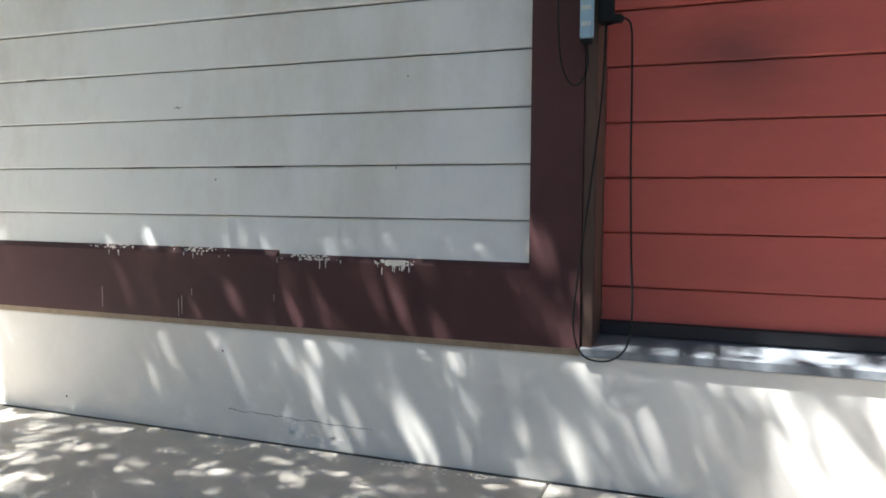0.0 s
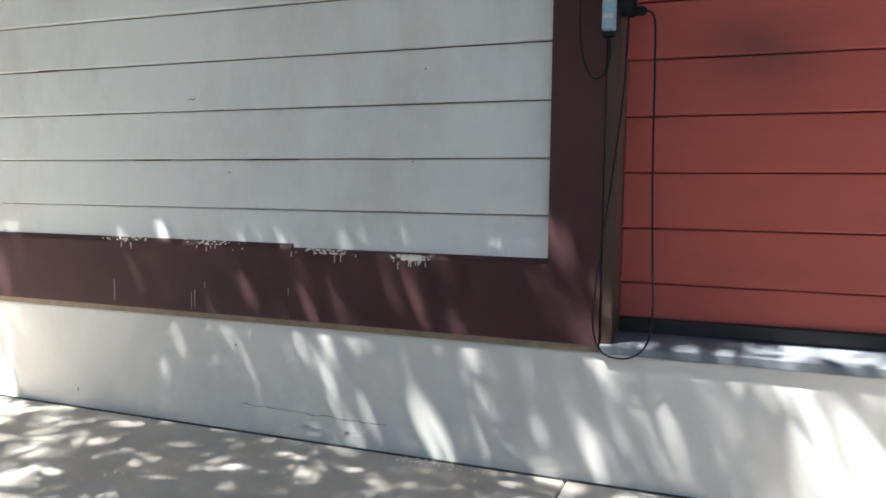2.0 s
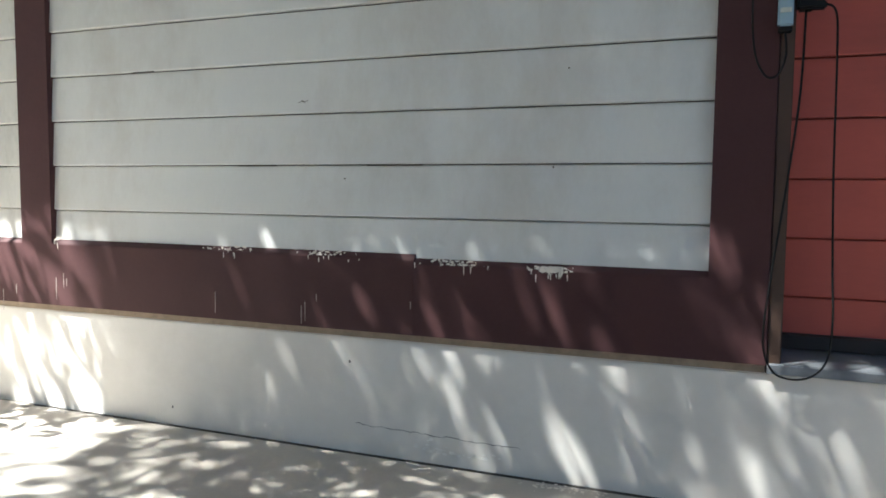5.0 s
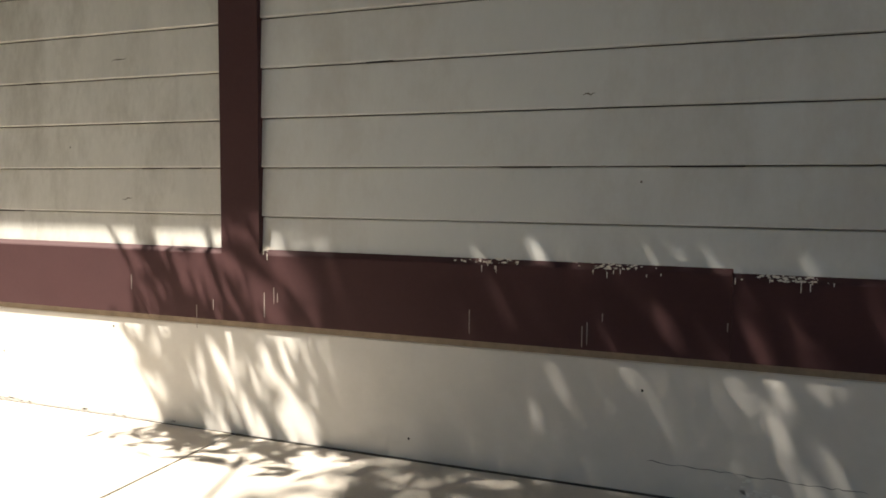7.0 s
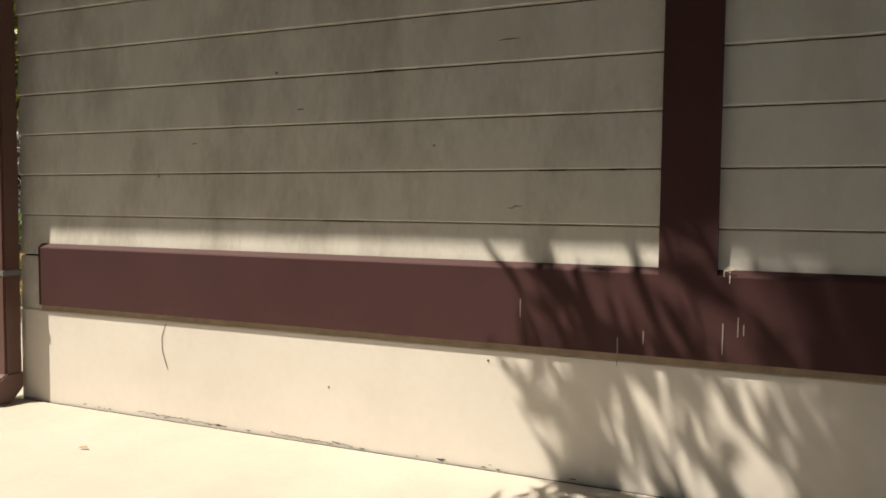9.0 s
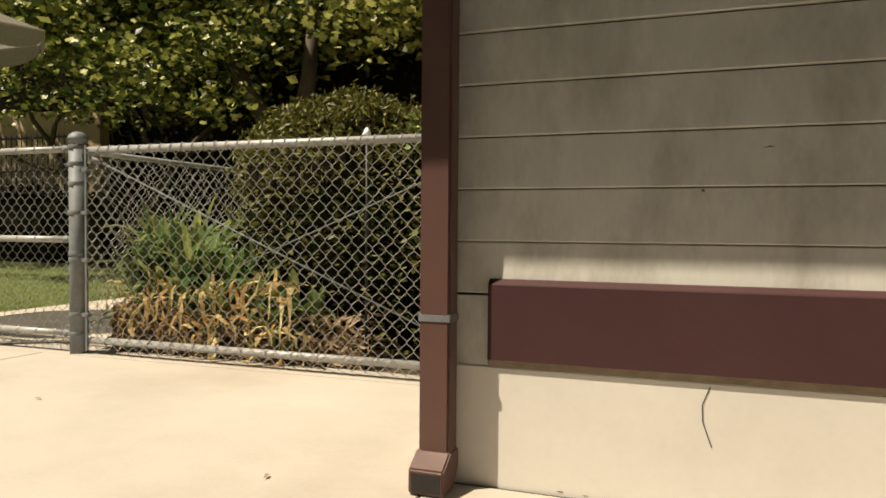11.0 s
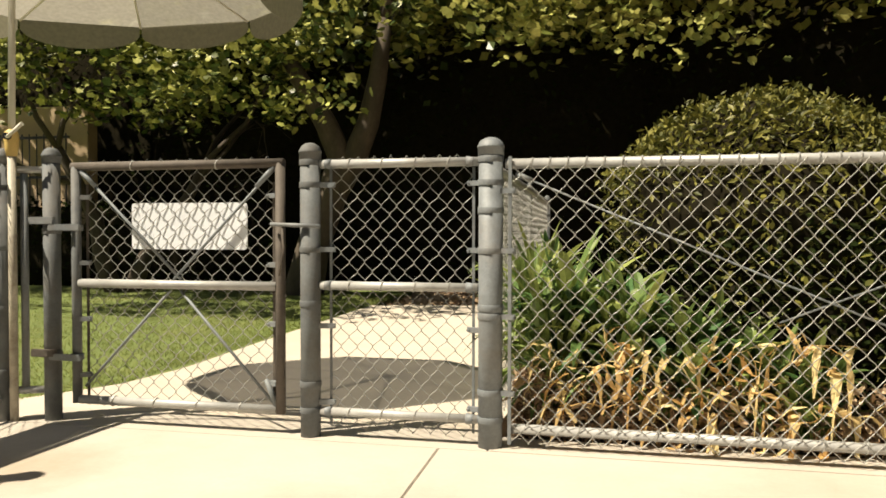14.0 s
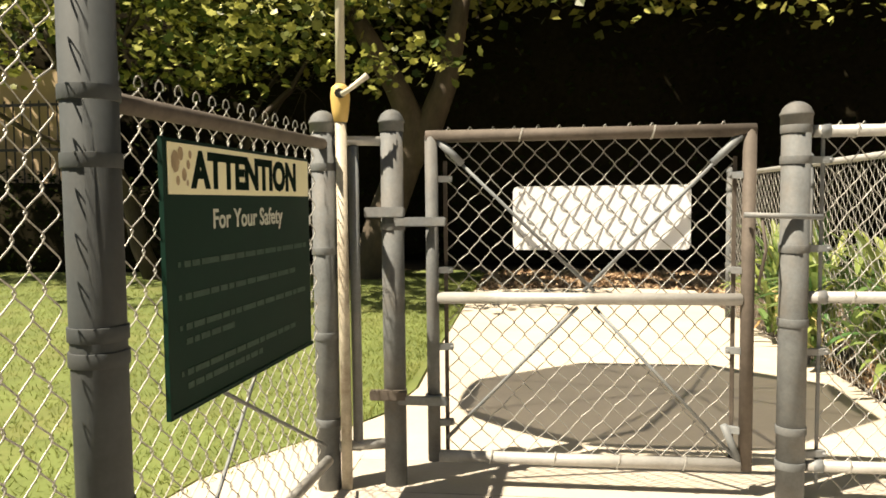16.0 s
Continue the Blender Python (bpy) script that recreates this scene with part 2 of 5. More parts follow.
M_CRACK = material("dark_joint", (0.035, 0.03, 0.026), 0.95, vary=0.3, bump=0.2)
M_GRIME = material("dark_grime", (0.13, 0.11, 0.085), 0.9, vary=0.3, scale=30, bump=0.1)
M_CAULK = material("brown_caulk", (0.30, 0.23, 0.16), 0.9, vary=0.35, scale=18, bump=0.4)
M_STAIN = material("grey_stain", (0.375, 0.335, 0.29), 0.85, vary=0.2, scale=12, bump=0.3, grain=60)


# ---- mesh helpers ----
def link_mesh(name, bm, mat, parent=None, label=""):
    me = bpy.data.meshes.new(name)
    bm.to_mesh(me)
    bm.free()
    me.materials.append(mat)
    ob = new(name, me)
    if parent is not None:
        ob.parent = parent
    if label:
        tagged(ob, label)
    return ob


def part(name, bm, mat, parent, label=""):
    return link_mesh(name, bm, mat, parent, label)


def thing(name, x, y, z, label, category, group="", kind=""):
    ob = new(name)
    ob.location = (x, y, z)
    ob.empty_display_size = 0.1
    return tagged(ob, label, category, group, kind)


def box(bm, x0, x1, y0, y1, z0, z1, bevel=0.0):
    vs = [bm.verts.new((x, y, z)) for x in (x0, x1) for y in (y0, y1) for z in (z0, z1)]
    quads = ((0, 1, 3, 2), (4, 6, 7, 5), (0, 4, 5, 1), (2, 3, 7, 6), (0, 2, 6, 4), (1, 5, 7, 3))
    fs = [bm.faces.new([vs[i] for i in q]) for q in quads]
    if bevel:
        es = list({e for f in fs for e in f.edges})
        bmesh.ops.bevel(bm, geom=es, offset=bevel, segments=2, affect="EDGES")
    return bm


def boxed(x0, x1, y0, y1, z0, z1, bevel=0.0):
    return box(bmesh.new(), x0, x1, y0, y1, z0, z1, bevel)


def prism(profile, axis, a, b):
    """A closed profile of (u, v) pairs pushed along x (u, v = y, z), y (x, z) or z (x, y) from a to b."""
    bm = bmesh.new()
    def at(u, v, w):
        return {"x": (w, u, v), "y": (u, w, v), "z": (u, v, w)}[axis]
    lo = [bm.verts.new(at(u, v, a)) for u, v in profile]
    hi = [bm.verts.new(at(u, v, b)) for u, v in profile]
    bm.faces.new(lo)
    bm.faces.new(hi[::-1])
    for i in range(len(profile)):
        j = (i + 1) % len(profile)
        bm.faces.new((lo[i], hi[i], hi[j], lo[j]))
    bmesh.ops.recalc_face_normals(bm, faces=bm.faces)
    return bm


def tube(bm, points, radius, sides=8, closed_ends=True):
    """A round tube along a line of points; radius may be one number or one for each point."""
    pts = [Vector(p) for p in points]
    rad = radius if isinstance(radius, (list, tuple)) else [radius] * len(pts)
    rings = []
    first = (pts[1] - pts[0]).normalized()
    ref = Vector((0, 0, 1)) if abs(first.z) < 0.9 else Vector((1, 0, 0))
    u = first.cross(ref).normalized()
    for i, p in enumerate(pts):
        a = pts[max(i - 1, 0)]
        c = pts[min(i + 1, len(pts) - 1)]
        way = (c - a).normalized()
        u = (u - way * u.dot(way)).normalized()
        v = way.cross(u)
        rings.append([bm.verts.new(p + rad[i] * (math.cos(k * math.tau / sides) * u + math.sin(k * math.tau / sides) * v)) for k in range(sides)])
    for r0, r1 in zip(rings, rings[1:]):
        for k in range(sides):
            f = bm.faces.new((r0[k], r0[(k + 1) % sides], r1[(k + 1) % sides], r1[k]))
            f.smooth = sides > 5
    if closed_ends:
        bm.faces.new(rings[0][::-1])
        bm.faces.new(rings[-1])
    return bm


def tubed(points, radius, sides=8):
    return tube(bmesh.new(), points, radius, sides)


def lathe(profile, x, y, sides=20):
    """A turned shape of (radius, z) pairs about the upright line through x, y."""
    bm = bmesh.new()
    rings = []
    for r, z in profile:
        rings.append([bm.verts.new((x + r * math.cos(k * math.tau / sides), y + r * math.sin(k * math.tau / sides), z)) for k in range(sides)])
    for r0, r1 in zip(rings, rings[1:]):
        for k in range(sides):
            f = bm.faces.new((r0[k], r0[(k + 1) % sides], r1[(k + 1) % sides], r1[k]))
            f.smooth = True
    bm.faces.new(rings[0][::-1])
    bm.faces.new(rings[-1])
    return bm


def sheet_mesh(name, verts, faces, mat, parent=None, label=""):
    me = bpy.data.meshes.new(name)
    me.from_pydata(verts, [], faces)
    me.materials.append(mat)
    ob = new(name, me)
    if parent is not None:
        ob.parent = parent
    if label:
        tagged(ob, label)
    return ob


# ---- ground ----
ground_bm = bmesh.new()
gv = [ground_bm.verts.new(p) for p in ((-600, -600, -0.13), (600, -600, -0.13), (600, 600, -0.13), (-600, 600, -0.13))]
ground_bm.faces.new(gv)
tagged(link_mesh("ground", ground_bm, M_SOIL), "bare brown soil under the paving", "ground", kind="structure")

# paving slabs in front of the house and up to the fence, with narrow joints
pavement = tagged(new("pavement"), "pale sunlit concrete slabs with narrow joints", "pavement", kind="structure")
XS = (-10.60, -8.232, -4.905, -2.135, 0.525, 3.2, 7.0)
for x0, x1 in zip(XS, XS[1:]):
    for y0, y1 in ((-9.0, -3.2), (-3.2, (2.326 if x0 > -2.2 else 2.337) if x0 > -4.95 else 3.70)):
        part("slab", boxed(x0 + 0.0025, x1 - 0.0025, y0 + 0.0025, y1, -0.12, 0.0, 0.004), M_CONCRETE, pavement)
part("slab", boxed(-8.0, -4.87, 3.704, 3.95, -0.12, 0.0, 0.004), M_CONCRETE, pavement)
part("slab", boxed(-10.60, -8.004, 3.704, 4.05, -0.12, -0.002, 0.004), M_CONCRETE, pavement)
part("wall_joint", boxed(-2.13, 6.9, 2.3275, 2.3455, -0.05, -0.0015), M_CRACK, pavement)
part("wall_joint", boxed(-4.85, -2.14, 2.3385, 2.3455, -0.05, -0.0015), M_CRACK, pavement)
part("joint_filler", boxed(-10.6, 7, -9, 2.344, -0.125, -0.04), M_CRACK, pavement)

# ---- house front ----
X_CORNER, X_TRIM_END = -4.86, -4.73
PITCH = 0.1735
wall = tagged(link_mesh("wall_front", boxed(X_CORNER, 0.60, 2.372, 2.50, 0.399, 3.0), M_CRACK), "white-painted board siding over a timber frame", "wall", kind="structure")
tagged(link_mesh("wall_plinth", boxed(X_CORNER - 0.004, 7.0, 2.346, 2.60, -0.1, 0.398, 0.004), M_PLINTH), "rough white-painted masonry plinth at the ground", "wall", kind="structure")


def siding(parent, x0, x1, face_y, z_first, count, mat, pitch=PITCH):
    """Lapped boards: each one leans a little, its lower edge proud of the board beneath."""
    for i in range(count):
        z0 = z_first + i * pitch
        z1 = z0 + pitch - 0.006
        prof = ((face_y - 0.006, z0), (face_y - 0.0085, z0 + 0.004), (face_y + 0.001, z1), (face_y + 0.013, z1 + 0.004), (face_y + 0.013, z0))
        part("board", prism(prof, "x", x0, x1), mat, parent)


siding(wall, -2.010, 0.455, 2.357, 0.6305, 14, M_WHITE)
siding(wall, X_CORNER, -2.172, 2.357, 0.6370, 14, M_GRIMY, 0.1706)

trim = tagged(new("trim"), "dark maroon painted water-table boards and posts", "trim", kind="structure")
band = ((2.330, 0.422), (2.330, 0.666), (2.333, 0.671), (2.362, 0.694), (2.371, 0.694), (2.371, 0.422))
part("band_board", prism(band, "x", X_TRIM_END, -2.172), M_TRIM, trim)
part("band_board", prism(band, "x", -2.010, -0.4405), M_TRIM, trim)
low = tuple((u, v - 0.012 if v > 0.6 else v) for u, v in band)
part("band_board", prism(low, "x", -0.440, 0.455), M_TRIM, trim)
part("post_board", boxed(-2.172, -2.010, 2.330, 2.371, 0.422, 3.0), M_TRIM, trim)
part("post_board", boxed(0.455, 0.612, 2.330, 2.371, 0.422, 3.0), M_TRIM, trim)
part("return_board", boxed(0.614, 0.650, 2.336, 2.50, 0.405, 3.0, 0.003), M_BROWN, trim)
part("caulk_line", boxed(X_TRIM_END, 0.61, 2.341, 2.372, 0.399, 0.421), M_CAULK, trim)

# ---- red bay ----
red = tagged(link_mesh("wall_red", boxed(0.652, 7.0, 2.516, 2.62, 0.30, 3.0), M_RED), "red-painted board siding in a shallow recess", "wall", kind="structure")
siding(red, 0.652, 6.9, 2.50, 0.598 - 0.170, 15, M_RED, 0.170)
base_board = ((2.476, 0.447), (2.476, 0.485), (2.484, 0.490), (2.51, 0.490), (2.51, 0.447))
part("base_board", prism(base_board, "x", 0.652, 6.9), M_BLACK, trim)
sill = ((2.328, 0.400), (2.328, 0.424), (2.333, 0.428), (2.512, 0.446), (2.512, 0.400))
tagged(link_mesh("sill", prism(sill, "x", 0.615, 6.9), M_SILL), "weathered grey painted sill under the red boards", "sill", kind="structure")

# ---- side wall, eave and roof ----
side = tagged(link_mesh("wall_side", boxed(X_CORNER + 0.004, X_CORNER + 0.14, 2.502, 6.08, 0.0, 3.0), M_BEIGE), "beige board siding on the sunlit end of the house", "wall", kind="structure")
for i in range(15):
    z0 = 0.457 + i * PITCH
    z1 = z0 + PITCH - 0.0045
    prof = ((X_CORNER - 0.010, z0), (X_CORNER - 0.0125, z0 + 0.004), (X_CORNER - 0.003, z1), (X_CORNER + 0.004, z1), (X_CORNER + 0.004, z0))
    part("board", prism(prof, "y", 2.37, 5.40), M_BEIGE, side)
    part("board", prism(prof, "y", 5.48, 6.0), M_BEIGE, side)
part("flat_panel", boxed(X_CORNER - 0.017, X_CORNER - 0.013, 4.42, 5.402, 0.70, 2.70, 0.001), M_BEIGE, side)
part("corner_board", boxed(X_CORNER - 0.022, X_CORNER + 0.004, 5.404, 5.476, 0.46, 3.0, 0.003), M_BEIGE, side)
part("corner_board", boxed(X_CORNER - 0.022, X_CORNER + 0.004, 6.004, 6.09, 0.46, 3.0, 0.003), M_BEIGE, side)
part("plinth", boxed(X_CORNER - 0.03, X_CORNER + 0.004, 2.60, 6.08, -0.1, 0.40, 0.004), M_PLINTH, side)
part("band_board", boxed(X_CORNER - 0.05, X_CORNER + 0.004, 2.60, 6.08, 0.41, 0.69, 0.004), M_BROWN, side)
eave = tagged(new("ceiling"), "white boarded eave over the house wall, with unseen pieces added for shade", "eave", kind="structure")
EAVE_Z, OVER = 2.72, 0.660
part("soffit", boxed(X_CORNER - 0.03, 7.2, 2.352 - OVER, 6.2, EAVE_Z, EAVE_Z + 0.03), M_WHITE, eave)
# unseen soffit and fascia past the corner, added to shade both walls
part("soffit", boxed(-6.15, X_CORNER - 0.034, 2.352 - OVER, 2.36, EAVE_Z, EAVE_Z + 0.03), M_WHITE, eave)
part("soffit", boxed(-5.50, X_CORNER - 0.034, 2.364, 3.45, EAVE_Z, EAVE_Z + 0.03), M_WHITE, eave)
part("soffit", prism(((-5.50, 3.454), (-5.50, 4.0), (-4.99, 5.42), (X_CORNER - 0.034, 5.42), (X_CORNER - 0.034, 3.454)), "z", EAVE_Z, EAVE_Z + 0.03), M_WHITE, eave)
part("fascia", boxed(-6.15, 7.2, 2.352 - OVER - 0.025, 2.352 - OVER, EAVE_Z - 0.02, EAVE_Z + 0.16, 0.003), M_TRIM, eave)
roof = prism(((2.352 - OVER - 0.06, EAVE_Z + 0.165), (2.352 - OVER - 0.06, EAVE_Z + 0.19), (4.2, 3.9), (6.4, EAVE_Z + 0.19), (6.4, EAVE_Z + 0.165)), "x", X_CORNER - 0.05, 7.3)
tagged(link_mesh("roof", roof, M_ROOF), "dark shingled low-pitched roof", "roof", kind="structure")
tagged(link_mesh("wall_back", boxed(X_CORNER + 0.2, 7.0, 5.94, 6.08, 0.0, 3.0), M_BEIGE), "beige back wall of the house", "wall", kind="structure")
tagged(link_mesh("wall_end", boxed(6.9, 7.0, 2.63, 5.93, 0.0, 3.0), M_BEIGE), "beige end wall of the house", "wall", kind="structure")

for x, z, ln in ((-3.09, 1.3145, 0.075), (-2.50, 0.9735, 0.09), (-2.30, 0.9735, 0.05), (-3.25, 0.803, 0.16), (-1.05, 0.973, 0.16), (-0.52, 0.973, 0.20), (-1.55, 1.3205, 0.10)):
    part("open_joint", boxed(x - ln / 2, x + ln / 2, 2.3495, 2.356, z - 0.0005, z + 0.0035, 0.001), M_CRACK, wall)
scuff = bmesh.new()
sr = random.Random(17)
for x, z, ln in ((-2.645, 1.388, 0.075), (-3.42, 1.20, 0.035), (-2.62, 0.86, 0.05), (-3.9, 1.09, 0.03), (-0.86, 1.19, 0.04)):
    w = 0.0022
    row = None
    for i in range(7):
        u = i / 6 - 0.5
        c = (x + ln * u, 2.3470, z + 0.004 * u + sr.gauss(0, 0.0012))
        pair = [scuff.verts.new((c[0], c[1], c[2] + k * w * (1.1 - 1.8 * abs(u)))) for k in (-1, 1)]
        if row:
            scuff.faces.new((row[0], pair[0], pair[1], row[1]))
        row = pair
for x, z, r in ((-3.523, 1.334, 0.006), (-4.077, 0.966, 0.005), (0.047, 1.257, 0.0035), (0.006, 0.966, 0.0035), (-0.70, 0.93, 0.004), (-2.9, 1.06, 0.004)):
    scuff.faces.new([scuff.verts.new((x + r * sr.uniform(0.6, 1.2) * math.cos(k * math.tau / 7), 2.3472, z + r * math.sin(k * math.tau / 7))) for k in range(7)])
part("scuff", scuff, M_GRIME, wall, "dark scuffs and nail heads")
part("end_patch", boxed(X_CORNER, X_TRIM_END - 0.004, 2.352, 2.371, 0.40, 0.628), M_GRIMY, wall, "peeling corner patch")

# ---- downspout ----
spout = thing("downspout", -4.845, 2.25, 0.0, "brown painted metal downspout with a turned-out shoe, taped once", "downspout")
spout.location = (0, 0, 0)
part("pipe", boxed(-4.936, -4.831, 2.245, 2.325, 0.10, EAVE_Z, 0.008), M_SPOUT, spout)
shoe_bm = prism(((2.325, 0.13), (2.245, 0.13), (2.175, 0.085), (2.175, 0.004), (2.27, 0.004), (2.325, 0.06)), "x", -4.943, -4.824)
bmesh.ops.bevel(shoe_bm, geom=list(shoe_bm.edges), offset=0.006, segments=2, affect="EDGES")
part("shoe", shoe_bm, M_SPOUT, spout)
# the shoe is solid; a black plate paints the shade in its mouth
part("shoe_shade_plate", boxed(-4.934, -4.833, 2.1735, 2.1775, 0.012, 0.076, 0.002), M_BLACK, spout, "black plate for the shade inside the open end")
part("tape", boxed(-4.939, -4.828, 2.242, 2.328, 0.545, 0.572, 0.003), M_STEEL, spout, "scuffed silver tape")
part("bracket", boxed(-4.90, -4.85, 2.326, 2.352, 1.9, 1.94), M_SPOUT, spout)


# ---- chain-link fence ----
FY = 3.784
MESH_W, MESH_H, WIRE_R = 0.084, 0.093, 0.0021


def chain_link(name, parent, p, q, z0, z1, radius=WIRE_R, looped=False):
    """Woven zigzag wires between the upright lines at p and q; knuckled ends at the top."""
    p, q = Vector((p[0], p[1], 0)), Vector((q[0], q[1], 0))
    length = (q - p).length
    along = (q - p) / length
    across = Vector((-along.y, along.x, 0))
    n = max(2, round(length / (MESH_W / 2)))
    step = length / n
    rows = int((z1 - z0) / (MESH_H / 2))
    verts, faces = [], []
    rng = random.Random(int(abs(p.x * 1000) + abs(q.y * 777)))
    def bar(a, b):
        way = (b - a).normalized()
        u = way.cross(across).normalized() * radius
        v = across * radius
        i = len(verts)
        for c in (a, b):
            verts.extend((tuple(c + u), tuple(c + v), tuple(c - u), tuple(c - v)))
        for k in range(4):
            faces.append((i + k, i + (k + 1) % 4, i + 4 + (k + 1) % 4, i + 4 + k))
    def spot(c, r):
        wob = 0.003 * math.sin(c * 1.7 + r * 0.9)
        return p + along * (c * step + wob) + Vector((0, 0, z0 + r * MESH_H / 2 + 0.002 * math.sin(c * 2.3 + r)))
    for i in range(n):
        for r in range(rows):
            a_col, b_col = (i, i + 1) if (r + i) % 2 == 0 else (i + 1, i)
            o = -0.0045 if abs(along.x) > 0.5 else 0.0035
            a = spot(a_col, r) + across * (o if a_col == i else -o)
            b = spot(b_col, r + 1) + across * (o if b_col == i else -o)
            turn_a = a + (b - a) * 0.13 + Vector((0, 0, 0.0032))
            turn_b = b - (b - a) * 0.13 - Vector((0, 0, 0.0032))
            bar(a, turn_a)
            bar(turn_a, turn_b)
            bar(turn_b, b)
        end = spot(i if (rows + i) % 2 == 0 else i + 1, rows)
        if (rows + i) % 2 == 0:
            if not looped:
                bar(end, end + along * 0.009 + Vector((0, 0, 0.012)))
                bar(end + along * 0.009 + Vector((0, 0, 0.012)), end + along * 0.016 + across * 0.008 + Vector((0, 0, -0.002)))
                continue
            slant = rng.uniform(-0.35, 0.35)
            loop = [end + along * (0.0085 * math.sin(k * 1.05) + slant * 0.014) + across * (0.003 * k - 0.009) + Vector((0, 0, 0.013 - 0.013 * math.cos(k * 1.05))) for k in range(7)]
            for p0, p1 in zip(loop, loop[1:]):
                bar(p0, p1)
    ob = sheet_mesh(name, verts, faces, M_WIRE, parent, "woven galvanised wire mesh")
    ob.data.polygons.foreach_set("use_smooth", [True] * len(ob.data.polygons))
    return tagged(ob, kind="stuff")


def fence_post(parent, x, y, radius, top, bands=(), name="post", mat=None):
    """A round steel post with a domed cap and pressed bands, standing in the paving."""
    ob = part(name, lathe(((radius, -0.1), (radius, top - 0.075)), x, y), mat or M_STEEL, parent)
    r = radius + 0.004
    cap = [(r, top - 0.085), (r, top - 0.052), (r + 0.004, top - 0.050), (r + 0.003, top - 0.044)]
    cap += [(r * math.cos(a) * 0.99, top - 0.044 + 0.044 * math.sin(a)) for a in (0.2, 0.5, 0.8, 1.1, 1.35, 1.5)]
    part("cap", lathe(cap, x, y), mat or M_STEEL, ob)
    for z in bands:
        part("band", lathe(((radius, z - 0.0150), (radius + 0.0038, z - 0.0147), (radius + 0.0042, z - 0.0140), (radius + 0.0042, z + 0.0140), (radius + 0.0038, z + 0.0147), (radius, z + 0.0150)), x, y), mat or M_STEEL, ob)
    return ob


def clamp(parent, x, y, z, x_to, y_to):
    """The ears of a band, bolted round the tension bar."""
    bm = bmesh.new()
    a, b = Vector((x, y, z)), Vector((x_to, y_to, z))
    way = (b - a).normalized()
    n = Vector((-way.y, way.x, 0)) * 0.012
    vs = []
    for dz in (-0.012, 0.012):
        vs += [bm.verts.new(c + s * n + Vector((0, 0, dz))) for c in (a, b) for s in (-1, 1)]
    bmesh.ops.convex_hull(bm, input=vs)
    ob = part("clamp", bm, M_STEEL, parent)
    bolt = tubed([b - n * 2.2 - way * 0.008, b + n * 2.2 - way * 0.008], 0.006, 6)
    part("bolt", bolt, M_STEEL, ob)
    return ob


def rail(parent, a, b, radius=0.021, name="rail", mat=None):
    return part(name, tubed([a, b], radius, 12), mat or M_RAIL, parent)


def ties(parent, a, b, count, radius=0.024):
    a, b = Vector(a), Vector(b)
    way = (b - a).normalized()
    for i in range(count):
        c = a.lerp(b, (i + 0.5) / count)
        u = way.cross(Vector((0, 0, 1))).normalized()
        loop = [c + way * (0.007 * math.sin(k * math.tau / 10)) + radius * (u * math.cos(k * math.tau / 10) + Vector((0, 0, math.sin(k * math.tau / 10)))) for k in range(11)]
        part("tie", tubed(loop, 0.0036, 5), M_WIRE, parent)


P0, P1A, P1, P2, P3, P4 = (-10.705, 2.33), (-10.635, 3.70), (-10.39, 3.79), (-8.905, FY), (-8.000, FY), (-4.955, FY)

# long panel between the wide post and the house
long_fence = thing("chain_link_fence", 0, 0, 0, "galvanised chain-link fence panel with crossed brace wires, planted behind", "fence", "chain-link fence")
fence_post(long_fence, *P3, 0.058, 1.465, (1.36, 1.25, 1.12, 0.93, 0.66, 0.62, 0.26, 0.13))
fence_post(long_fence, *P4, 0.048, 1.42, (1.21, 0.84, 0.46, 0.17))
TOP, BOT = 1.338, 0.090
rail(long_fence, (P3[0] + 0.07, FY, TOP), (P4[0], FY, TOP), 0.024, "top_rail")
rail(long_fence, (P3[0] + 0.10, FY, BOT), (P4[0] - 0.06, FY, BOT), 0.024, "bottom_rail")
chain_link("mesh", long_fence, (P3[0] + 0.10, FY - 0.027), (P4[0] - 0.08, FY - 0.027), 0.03, 1.372)
for x in (P3[0] + 0.095, P4[0] - 0.085):
    part("tension_bar", boxed(x - 0.009, x + 0.009, FY - 0.034, FY - 0.028, 0.02, 1.37, 0.002), M_STEEL, long_fence)
for z in (1.21, 0.93, 0.62, 0.26):
    clamp(long_fence, P3[0] + 0.05, FY - 0.02, z, P3[0] + 0.12, FY - 0.03)
for z in (1.21, 0.84, 0.46, 0.17):
    clamp(long_fence, P4[0] - 0.04, FY - 0.02, z, P4[0] - 0.11, FY - 0.03)
part("brace_wire", tubed([(-7.87, FY + 0.004, 1.285), (-5.10, FY + 0.004, 0.115)], 0.0055, 6), M_STEEL, long_fence)
part("brace_wire", tubed([(-5.10, FY + 0.012, 1.285), (-6.72, FY + 0.012, 0.62)], 0.0045, 6), M_STEEL, long_fence)
part("turnbuckle", tubed([(-7.88, FY, 1.29), (-7.80, FY, 1.256)], [0.016, 0.011], 8), M_STEEL, long_fence)
part("turnbuckle", tubed([(-5.22, FY, 0.165), (-5.12, FY, 0.123)], [0.008, 0.016], 8), M_STEEL, long_fence)
ties(long_fence, (P3[0] + 0.15, FY, TOP), (P4[0] - 0.1, FY, TOP), 34, 0.027)
ties(long_fence, (P3[0] + 0.15, FY, BOT), (P4[0] - 0.1, FY, BOT), 16, 0.027)

